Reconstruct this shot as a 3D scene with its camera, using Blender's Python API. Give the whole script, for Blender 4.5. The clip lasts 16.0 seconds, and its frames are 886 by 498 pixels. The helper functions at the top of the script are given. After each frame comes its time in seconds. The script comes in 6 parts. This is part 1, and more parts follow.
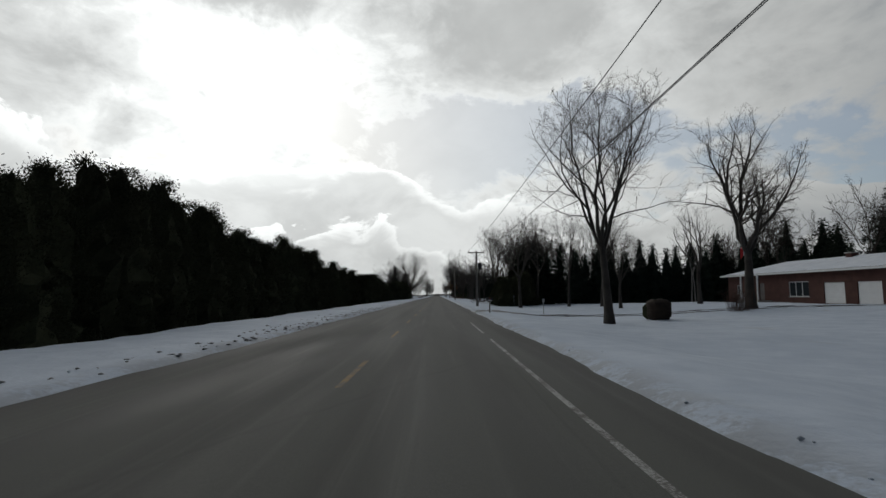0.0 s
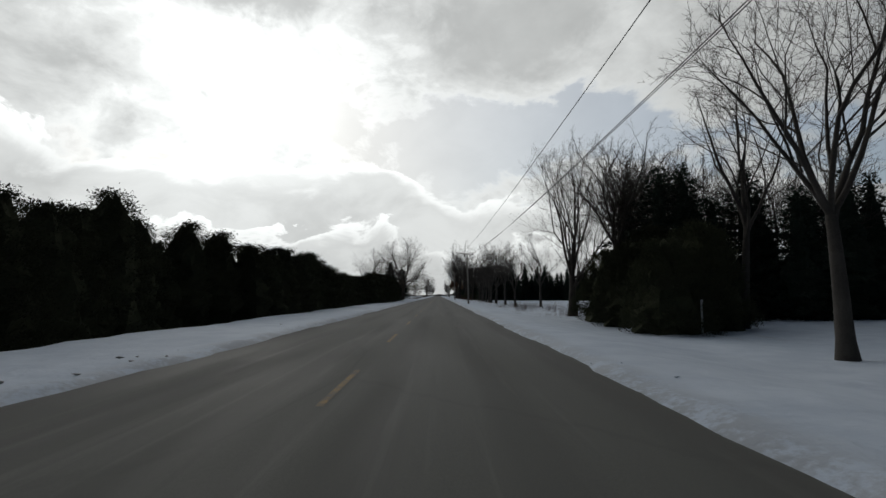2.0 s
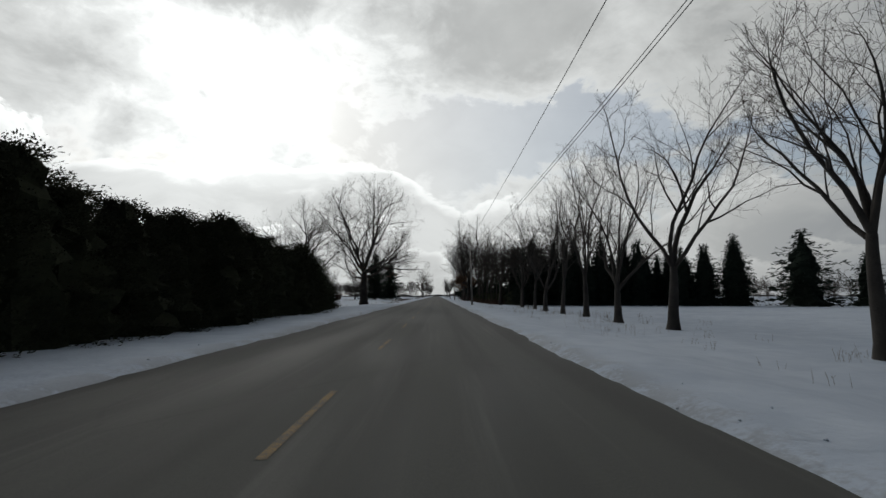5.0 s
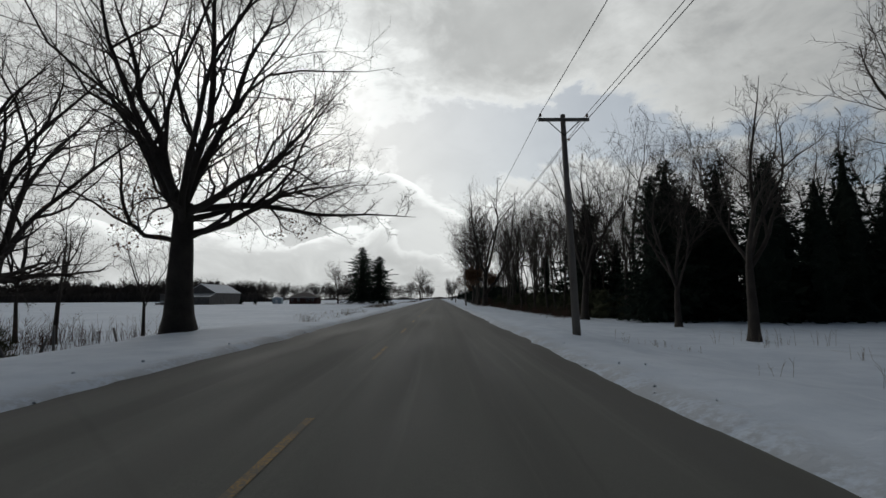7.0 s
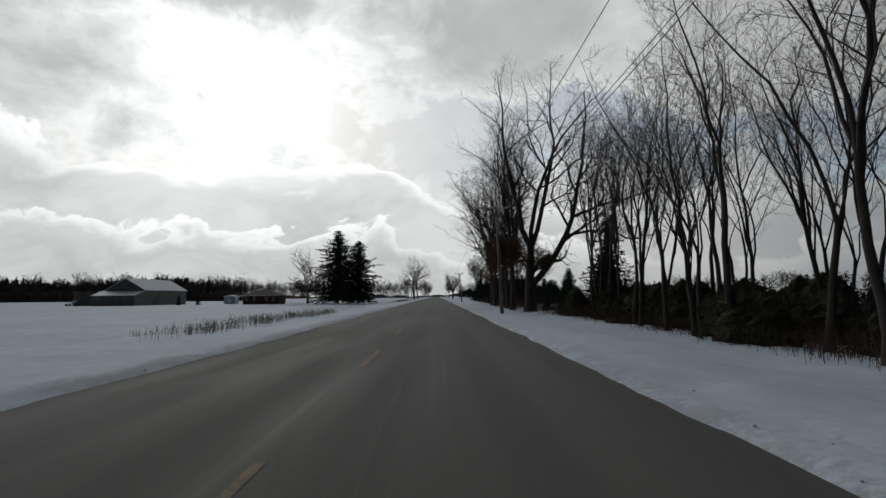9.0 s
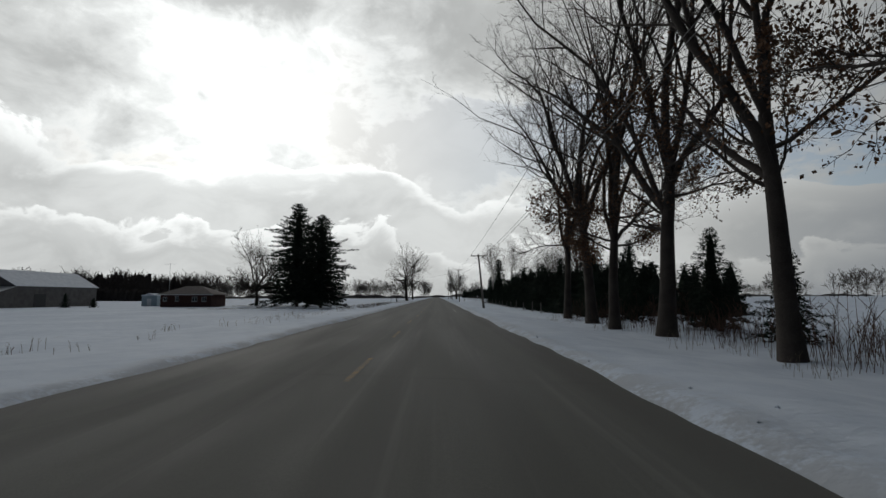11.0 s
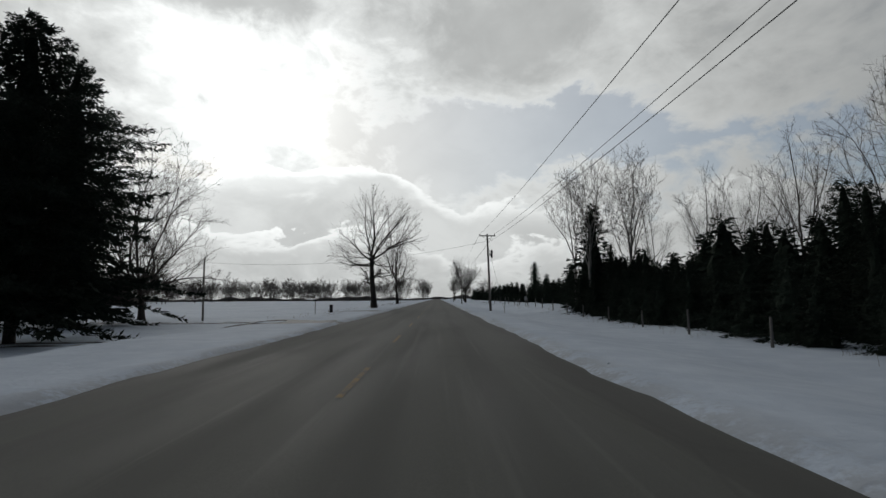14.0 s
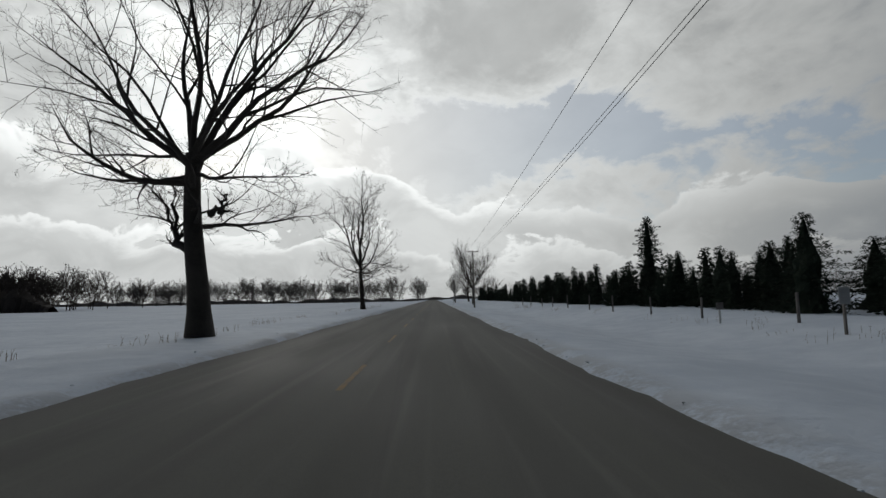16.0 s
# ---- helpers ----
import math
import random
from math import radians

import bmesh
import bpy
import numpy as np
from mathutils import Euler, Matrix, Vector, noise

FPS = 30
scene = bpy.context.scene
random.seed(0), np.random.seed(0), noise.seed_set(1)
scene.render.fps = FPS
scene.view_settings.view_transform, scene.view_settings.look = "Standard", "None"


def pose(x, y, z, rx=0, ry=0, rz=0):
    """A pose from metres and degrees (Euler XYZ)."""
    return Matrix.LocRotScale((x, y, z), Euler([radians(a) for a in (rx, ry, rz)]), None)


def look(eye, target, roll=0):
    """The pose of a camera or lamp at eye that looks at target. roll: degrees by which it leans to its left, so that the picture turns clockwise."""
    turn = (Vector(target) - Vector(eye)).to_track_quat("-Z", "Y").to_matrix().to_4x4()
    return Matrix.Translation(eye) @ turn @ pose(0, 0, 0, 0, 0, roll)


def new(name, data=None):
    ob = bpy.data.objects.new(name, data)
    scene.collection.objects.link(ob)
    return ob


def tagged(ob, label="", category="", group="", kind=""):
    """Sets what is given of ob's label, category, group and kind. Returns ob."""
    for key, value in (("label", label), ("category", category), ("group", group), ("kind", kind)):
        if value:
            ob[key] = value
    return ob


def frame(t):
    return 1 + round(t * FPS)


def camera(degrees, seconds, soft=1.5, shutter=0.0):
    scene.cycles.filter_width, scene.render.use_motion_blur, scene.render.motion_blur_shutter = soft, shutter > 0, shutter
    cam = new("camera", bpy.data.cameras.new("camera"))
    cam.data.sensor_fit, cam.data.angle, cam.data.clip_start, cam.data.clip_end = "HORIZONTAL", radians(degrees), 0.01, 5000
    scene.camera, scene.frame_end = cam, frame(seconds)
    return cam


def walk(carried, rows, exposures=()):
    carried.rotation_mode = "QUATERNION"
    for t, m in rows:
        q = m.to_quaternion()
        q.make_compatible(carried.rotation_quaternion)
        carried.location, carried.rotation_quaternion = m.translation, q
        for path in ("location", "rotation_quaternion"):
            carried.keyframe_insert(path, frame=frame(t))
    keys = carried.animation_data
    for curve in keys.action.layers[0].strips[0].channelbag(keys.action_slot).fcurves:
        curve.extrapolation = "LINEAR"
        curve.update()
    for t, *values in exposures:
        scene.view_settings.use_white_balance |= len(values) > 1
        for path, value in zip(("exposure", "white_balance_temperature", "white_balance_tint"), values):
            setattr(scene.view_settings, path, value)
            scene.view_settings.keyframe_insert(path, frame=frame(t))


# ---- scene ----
cam = camera(84.0, 16.0)
PATH = [
    (0.0, (0.000, 0.000, 1.500), (0.115, 9.956, 2.426), -0.06),
    (0.5, (0.000, 13.826, 1.500), (0.104, 23.783, 2.423), -0.05),
    (1.0, (0.000, 27.654, 1.500), (0.107, 37.611, 2.423), -0.05),
    (1.5, (0.000, 41.484, 1.500), (0.093, 51.441, 2.429), 0.00),
    (2.0, (0.000, 55.316, 1.500), (0.089, 65.272, 2.434), 0.06),
    (2.5, (0.000, 69.152, 1.500), (0.098, 79.107, 2.449), 0.06),
    (3.0, (0.000, 82.997, 1.500), (0.086, 92.950, 2.465), 0.06),
    (3.5, (0.000, 96.847, 1.500), (0.088, 106.800, 2.460), 0.07),
    (4.0, (0.000, 110.701, 1.500), (0.096, 120.655, 2.453), 0.07),
    (4.5, (0.000, 124.560, 1.500), (0.106, 134.514, 2.446), 0.09),
    (5.0, (0.000, 138.422, 1.500), (0.115, 148.377, 2.439), 0.10),
    (5.5, (0.000, 152.290, 1.500), (0.115, 162.245, 2.435), 0.04),
    (6.0, (0.000, 166.165, 1.500), (0.126, 176.121, 2.433), -0.03),
    (6.5, (0.000, 180.051, 1.500), (0.109, 190.005, 2.452), -0.14),
    (7.0, (0.000, 193.952, 1.500), (0.098, 203.903, 2.489), -0.25),
    (7.5, (0.000, 207.864, 1.500), (0.100, 217.815, 2.480), -0.31),
    (8.0, (0.000, 221.782, 1.500), (0.114, 231.734, 2.472), -0.38),
    (8.5, (0.000, 235.707, 1.500), (0.123, 245.660, 2.463), -0.40),
    (9.0, (0.000, 249.637, 1.500), (0.134, 259.592, 2.446), -0.43),
    (9.5, (0.000, 263.574, 1.500), (0.157, 273.527, 2.452), -0.34),
    (10.0, (0.000, 277.518, 1.500), (0.158, 287.470, 2.459), -0.26),
    (10.5, (0.000, 291.469, 1.500), (0.147, 301.422, 2.458), -0.19),
    (11.0, (0.000, 305.426, 1.500), (0.123, 315.380, 2.456), -0.12),
    (11.5, (0.000, 319.389, 1.500), (0.094, 329.343, 2.454), -0.08),
    (12.0, (0.000, 333.355, 1.500), (0.070, 343.309, 2.452), -0.04),
    (12.5, (0.000, 347.322, 1.500), (0.054, 357.277, 2.448), -0.03),
    (13.0, (0.000, 361.288, 1.500), (0.053, 371.239, 2.483), -0.01),
    (13.5, (0.000, 375.246, 1.500), (0.088, 385.198, 2.481), -0.19),
    (14.0, (0.000, 389.193, 1.500), (0.118, 399.143, 2.491), -0.36),
    (14.5, (0.000, 403.118, 1.500), (0.149, 413.067, 2.504), -0.51),
    (15.0, (0.000, 417.015, 1.500), (0.161, 426.962, 2.521), -0.67),
    (15.5, (0.000, 430.904, 1.500), (0.186, 440.850, 2.520), -0.82),
    (16.0, (0.000, 444.804, 1.500), (0.201, 454.752, 2.498), -0.98),
]
walk(cam, [(t, look(eye, target, roll)) for t, eye, target, roll in PATH], exposures=[(0.0, -0.05), (3.2, -0.06), (6.3, -0.12), (6.9, -0.10), (7.4, 0.08), (8.0, -0.04), (9.0, -0.14), (12.3, -0.17), (16.0, -0.20)])

# ---- world, sun ----
SUN_AZ, SUN_EL = radians(-22.0), radians(23.0)      # azimuth from the road's heading, to the left
SUN_DIR = Vector((math.sin(SUN_AZ) * math.cos(SUN_EL), math.cos(SUN_AZ) * math.cos(SUN_EL), math.sin(SUN_EL)))


class Nodes:
    """Small wrapper to write node trees shortly."""

    def __init__(self, tree):
        self.t = tree
        tree.nodes.clear()

    def add(self, kind, **sets):
        n = self.t.nodes.new(kind)
        for k, v in sets.items():
            if k == "op":
                n.operation = v
            elif k == "clamp":
                n.use_clamp = v
            elif k == "dims":
                n.noise_dimensions = v
        return n

    def put(self, node, key, value):
        sock = node.inputs[key]
        if isinstance(value, bpy.types.NodeSocket):
            self.t.links.new(value, sock)
        else:
            sock.default_value = value

    def math(self, op, a, b=0.0, c=None, clamp=False):
        n = self.add("ShaderNodeMath", op=op, clamp=clamp)
        self.put(n, 0, a)
        self.put(n, 1, b)
        if c is not None:
            self.put(n, 2, c)
        return n.outputs[0]

    def vmath(self, op, a, b=(0, 0, 0)):
        n = self.add("ShaderNodeVectorMath", op=op)
        self.put(n, 0, a)
        self.put(n, 1, b)
        return n.outputs["Value"] if op == "DOT_PRODUCT" else n.outputs[0]

    def noise(self, vec, scale, detail=4.0, rough=0.55, dist=0.0):
        n = self.add("ShaderNodeTexNoise")
        self.put(n, "Vector", vec)
        self.put(n, "Scale", scale)
        self.put(n, "Detail", detail)
        self.put(n, "Roughness", rough)
        self.put(n, "Distortion", dist)
        return n.outputs[0]

    def ramp(self, x, lo, hi, a=0.0, b=1.0):
        n = self.add("ShaderNodeMapRange")
        n.interpolation_type = "SMOOTHSTEP"
        for k, v in (("Value", x), ("From Min", lo), ("From Max", hi), ("To Min", a), ("To Max", b)):
            self.put(n, k, v)
        return n.outputs[0]

    def mix(self, fac, a, b):
        n = self.add("ShaderNodeMix")
        n.data_type = "RGBA"
        self.put(n, 0, fac)
        self.put(n, 6, a)
        self.put(n, 7, b)
        return n.outputs[2]

    def combine(self, x, y, z):
        n = self.add("ShaderNodeCombineXYZ")
        for k, v in enumerate((x, y, z)):
            self.put(n, k, v)
        return n.outputs[0]

    def split(self, v):
        n = self.add("ShaderNodeSeparateXYZ")
        self.put(n, 0, v)
        return n.outputs


def build_sky():
    world = bpy.data.worlds.new("sky")
    scene.world = world
    world.use_nodes = True
    k = Nodes(world.node_tree)
    out = k.add("ShaderNodeOutputWorld")
    way = k.add("ShaderNodeTexCoord").outputs["Generated"]
    x, y, z = k.split(way)[:3]
    up = k.math("MAXIMUM", z, 0.0)
    # clear air between the clouds
    sky = k.add("ShaderNodeTexSky")
    sky.sky_type, sky.sun_disc = "NISHITA", False
    sky.sun_elevation, sky.sun_rotation = SUN_EL, SUN_AZ
    clear = k.add("ShaderNodeBackground")
    k.put(clear, "Color", sky.outputs[0])
    k.put(clear, "Strength", 0.085)
    head = k.math("MULTIPLY", k.math("ARCTAN2", x, y), 57.2958)
    el = k.math("MULTIPLY", k.math("ARCSINE", k.math("MINIMUM", up, 1.0)), 57.2958)
    cosine = k.vmath("DOT_PRODUCT", way, SUN_DIR)
    near = k.math("MAXIMUM", cosine, 0.0)
    glow, wide = k.math("POWER", near, 75.0), k.math("POWER", near, 5.0)
    # high broken cloud: billows of several sizes, gathered into the masses of the day
    p = k.combine(k.math("MULTIPLY", head, 0.0175), k.math("MULTIPLY", el, 0.028), 0.4)
    n1 = k.noise(p, 6.0, 11.0, 0.60, 0.35)
    n2 = k.noise(p, 15.0, 6.0, 0.6, 0.4)
    dens = k.math("ADD", k.math("MULTIPLY", k.math("SUBTRACT", n1, 0.5), 0.62), k.math("MULTIPLY", k.math("SUBTRACT", n2, 0.5), 0.24))
    for a, e, sx, sy, w in CLOUD_MASSES:
        da = k.math("DIVIDE", k.math("SUBTRACT", head, a), sx)
        de = k.math("DIVIDE", k.math("SUBTRACT", el, e), sy)
        g = k.math("EXPONENT", k.math("MULTIPLY", k.math("ADD", k.math("MULTIPLY", da, da), k.math("MULTIPLY", de, de)), -1.0))
        dens = k.math("ADD", dens, k.math("MULTIPLY", g, w))
    dens = k.math("ADD", dens, 0.035)
    cover = k.ramp(dens, -0.13, 0.06)
    thick = k.ramp(dens, 0.02, 0.34)
    crest = k.math("MULTIPLY", k.ramp(dens, -0.05, 0.02), k.ramp(dens, 0.02, 0.12, 1.0, 0.0))
    inner = k.math("MULTIPLY", k.math("SUBTRACT", k.noise(p, 9.0, 8.0, 0.55, 0.3), 0.5), 0.22)
    shade = k.math("ADD", k.math("ADD", inner, k.ramp(thick, 0.0, 1.0, 0.68, 0.52)), k.math("MULTIPLY", k.math("MULTIPLY", crest, wide), 0.22))
    high = k.math("ADD", shade, k.math("MULTIPLY", wide, k.ramp(thick, 0.0, 1.0, 0.14, 0.05)))
    # low bank of cumulus with lit crests, and a nearer, greyer one under it
    value, low = high, None
    for lift, height, size, seed, body, lit_by in ((8.6, 8.0, 0.125, 0.7, 0.66, 0.40), (1.0, 11.0, 0.17, 6.1, 0.60, 0.38)):
        bank = k.combine(k.math("MULTIPLY", head, size), k.math("MULTIPLY", el, size * 1.6), seed)
        b1 = k.noise(bank, 1.0, 9.0, 0.55, 0.4)
        b2 = k.noise(k.combine(k.math("MULTIPLY", head, 0.05), seed, 2.0), 1.0, 3.0, 0.5)
        top = k.math("ADD", k.math("ADD", lift, k.ramp(head, -6.0, 6.0, 1.5, -2.0)), k.math("MULTIPLY", b2, height))
        edge = k.math("ADD", k.math("SUBTRACT", top, el), k.math("MULTIPLY", k.math("SUBTRACT", b1, 0.5), 11.0))
        lowm = k.ramp(edge, -0.15, 0.5)
        lit = k.math("POWER", k.ramp(edge, 0.1, 3.0, 1.0, 0.0), 1.4)
        tone = k.math("ADD", k.math("ADD", body, k.math("MULTIPLY", lit, k.math("MULTIPLY", lit_by, k.math("ADD", 0.35, wide)))), k.math("MULTIPLY", wide, 0.09))
        tone = k.math("MULTIPLY", tone, k.ramp(b1, 0.3, 0.7, 0.86, 1.12))
        value = k.math("ADD", k.math("MULTIPLY", value, k.math("SUBTRACT", 1.0, lowm)), k.math("MULTIPLY", tone, lowm))
        low = lowm if low is None else k.math("MAXIMUM", low, lowm)
    value = k.math("ADD", value, k.math("MULTIPLY", glow, k.ramp(thick, 0.0, 1.0, 0.62, 0.16)))
    # away from the sun the cloud deck shows its shaded side
    fall = k.math("POWER", k.ramp(cosine, -0.9, 0.93, 0.04, 1.0), 3.3)
    value = k.math("MULTIPLY", k.math("MULTIPLY", value, fall), k.ramp(el, 36.0, 72.0, 1.0, 0.45))
    tint = k.mix(k.ramp(value, 0.05, 0.5), (0.82, 0.93, 1.06, 1), (0.968, 0.995, 0.985, 1))
    cloud = k.add("ShaderNodeBackground")
    k.put(cloud, "Color", tint)
    k.put(cloud, "Strength", value)
    veil = k.math("MAXIMUM", k.math("MAXIMUM", cover, low), k.math("ADD", 0.42, k.math("MULTIPLY", wide, 0.5)), clamp=True)
    mixed = k.add("ShaderNodeMixShader")
    k.put(mixed, 0, veil)
    k.put(mixed, 1, clear.outputs[0])
    k.put(mixed, 2, cloud.outputs[0])
    k.put(out, "Surface", mixed.outputs[0])


# heading and height in degrees, spread, weight: thicker masses and open lanes of the cloud deck
CLOUD_MASSES = [(-22, 31.0, 9, 3.2, 0.34), (8, 30, 13, 5.0, 0.30), (-25, 20, 10, 6, -0.02), (3, 17, 9, 4.0, -0.26), (-11, 20, 3, 3.0, -0.16), (34, 24, 12, 7, 0.16),
                (17, 20, 6, 2.5, -0.16), (-42, 25, 9, 8, 0.15), (32, 15, 14, 4.5, -0.13), (20, 11.5, 12, 2.5, 0.12)]

build_sky()
sun = new("sun", bpy.data.lights.new("sun", "SUN"))
sun.data.energy, sun.data.angle, sun.data.color = 0.2, radians(16), (1.0, 0.95, 0.88)
sun.matrix_world = look(SUN_DIR * 300, (0, 0, 0))


# ---- materials ----
def material(name, base, other, scale=2.0, fine=30.0, rough=0.8, metal=0.0, bump=0.2, contrast=0.5, spec=0.3, per_object=0.0):
    """Two colours mixed by coarse and fine noise in world metres, with relief."""
    m = bpy.data.materials.new(name)
    m.use_nodes = True
    k = Nodes(m.node_tree)
    out = k.add("ShaderNodeOutputMaterial")
    b = k.add("ShaderNodeBsdfPrincipled")
    pos = k.add("ShaderNodeNewGeometry").outputs["Position"]
    n1 = k.noise(pos, scale, 4.0, 0.6)
    n2 = k.noise(pos, fine, 3.0, 0.6)
    f = k.ramp(k.math("ADD", k.math("MULTIPLY", n1, 0.65), k.math("MULTIPLY", n2, 0.35)), 0.5 - contrast / 2, 0.5 + contrast / 2)
    col = k.mix(f, (*base, 1), (*other, 1))
    if per_object:
        r = k.add("ShaderNodeObjectInfo").outputs["Random"]
        col2 = k.add("ShaderNodeHueSaturation")
        k.put(col2, "Color", col)
        k.put(col2, "Value", k.math("ADD", 1.0 - per_object, k.math("MULTIPLY", r, 2 * per_object)))
        col = col2.outputs[0]
    k.put(b, "Base Color", col)
    k.put(b, "Roughness", rough)
    k.put(b, "Metallic", metal)
    k.put(b, "Specular IOR Level", spec)
    if bump:
        bn = k.add("ShaderNodeBump")
        k.put(bn, "Strength", bump)
        k.put(bn, "Distance", 0.02)
        k.put(bn, "Height", n2)
        k.put(b, "Normal", bn.outputs[0])
    k.put(out, "Surface", b.outputs[0])
    return m


BARK = material("bark_grey", (0.038, 0.033, 0.028), (0.085, 0.074, 0.064), 1.2, 22.0, 0.9, bump=0.8)
BARK_DARK = material("bark_dark", (0.032, 0.026, 0.022), (0.075, 0.062, 0.053), 1.2, 22.0, 0.9, bump=0.8)
BARK_PALE = material("bark_pale", (0.16, 0.15, 0.135), (0.30, 0.28, 0.26), 1.5, 18.0, 0.85, bump=0.4)
# grey-brown far wood, paler than the near twigs: distance haze is mixed into its colour
HAZED_TWIG = material("hazed_far_branches", (0.105, 0.092, 0.084), (0.165, 0.148, 0.138), 0.05, 2.0, 0.9, bump=0.0)
TWIG = material("twig", (0.045, 0.036, 0.031), (0.085, 0.070, 0.060), 2.0, 30.0, 0.9, bump=0.0)
CEDAR = material("cedar_foliage", (0.030, 0.034, 0.020), (0.062, 0.064, 0.037), 0.8, 9.0, 0.95, bump=0.0, per_object=0.25, spec=0.08)
SPRUCE = material("spruce_needles", (0.016, 0.025, 0.018), (0.036, 0.046, 0.034), 0.8, 9.0, 0.95, bump=0.0, per_object=0.25, spec=0.08)
DRYLEAF = material("dry_oak_leaf", (0.085, 0.045, 0.025), (0.16, 0.085, 0.045), 1.0, 12.0, 0.85, bump=0.0)
WEED = material("dry_weed", (0.11, 0.088, 0.064), (0.22, 0.18, 0.13), 1.0, 12.0, 0.9, bump=0.0)
BRUSH = material("brush_stem", (0.06, 0.032, 0.023), (0.12, 0.068, 0.048), 1.0, 12.0, 0.9, bump=0.0)
POLE_WOOD = material("pole_wood", (0.13, 0.115, 0.10), (0.24, 0.22, 0.20), 1.0, 25.0, 0.9, bump=0.5)
BRICK = material("brick_red", (0.062, 0.029, 0.024), (0.105, 0.050, 0.040), 1.2, 14.0, 0.9, bump=0.4)
WHITE_PAINT = material("white_paint", (0.70, 0.70, 0.69), (0.80, 0.80, 0.79), 1.0, 12.0, 0.5, bump=0.05)
BARN_BOARD = material("weathered_board", (0.10, 0.092, 0.086), (0.20, 0.185, 0.175), 0.8, 9.0, 0.9, bump=0.3)
METAL_ROOF = material("metal_roof", (0.42, 0.43, 0.44), (0.56, 0.57, 0.58), 0.5, 6.0, 0.45, metal=0.4, bump=0.05)
SHINGLE = material("shingle", (0.13, 0.11, 0.10), (0.22, 0.19, 0.17), 1.0, 20.0, 0.9, bump=0.4)
DARK_METAL = material("dark_metal", (0.025, 0.025, 0.027), (0.05, 0.05, 0.052), 3.0, 30.0, 0.5, metal=0.3, bump=0.05)
GALVANISED = material("galvanised_steel", (0.38, 0.39, 0.40), (0.52, 0.53, 0.54), 3.0, 30.0, 0.45, metal=0.8, bump=0.05)
PORCELAIN = material("porcelain", (0.10, 0.06, 0.045), (0.15, 0.09, 0.07), 3.0, 30.0, 0.25, bump=0.0)
CABLE = material("aluminium_cable", (0.07, 0.07, 0.072), (0.12, 0.12, 0.122), 3.0, 30.0, 0.6, metal=0.5, bump=0.0)


def snow_material():
    m = bpy.data.materials.new("snow")
    m.use_nodes = True
    k = Nodes(m.node_tree)
    out = k.add("ShaderNodeOutputMaterial")
    b = k.add("ShaderNodeBsdfPrincipled")
    pos = k.add("ShaderNodeNewGeometry").outputs["Position"]
    x, y, z = k.split(pos)[:3]
    wide = k.noise(pos, 0.09, 4.0, 0.55)
    mid = k.noise(pos, 0.9, 5.0, 0.6)
    fine = k.noise(pos, 9.0, 4.0, 0.65)
    col = k.mix(k.ramp(k.math("ADD", k.math("MULTIPLY", wide, 0.5), k.math("MULTIPLY", mid, 0.5)), 0.35, 0.65), (0.57, 0.63, 0.715, 1), (0.71, 0.765, 0.84, 1))
    # thrown grit beside the carriageway, and thin places where stubble shows
    off = k.math("ABSOLUTE", k.math("ADD", x, 1.35))
    grit = k.math("MULTIPLY", k.ramp(off, 4.3, 5.6, 1.0, 0.0), k.ramp(k.math("ADD", mid, k.math("MULTIPLY", fine, 0.5)), 0.62, 0.82))
    col = k.mix(k.math("MULTIPLY", grit, 0.5), col, (0.20, 0.18, 0.155, 1))
    thin = k.math("MULTIPLY", k.ramp(k.noise(k.combine(k.math("MULTIPLY", x, 1.0), k.math("MULTIPLY", y, 0.25), 0.0), 0.5, 6.0, 0.7), 0.60, 0.72), k.ramp(off, 9.0, 16.0))
    col = k.mix(k.math("MULTIPLY", thin, 0.30), col, (0.40, 0.36, 0.30, 1))
    k.put(b, "Base Color", col)
    k.put(b, "Roughness", 0.75)
    k.put(b, "Specular IOR Level", 0.15)
    bn = k.add("ShaderNodeBump")
    k.put(bn, "Strength", 0.42)
    k.put(bn, "Distance", 0.12)
    k.put(bn, "Height", k.math("ADD", k.math("ADD", mid, k.math("MULTIPLY", k.noise(pos, 3.1, 3.0, 0.6), 0.7)), k.math("MULTIPLY", fine, 0.25)))
    k.put(b, "Normal", bn.outputs[0])
    k.put(out, "Surface", b.outputs[0])
    return m


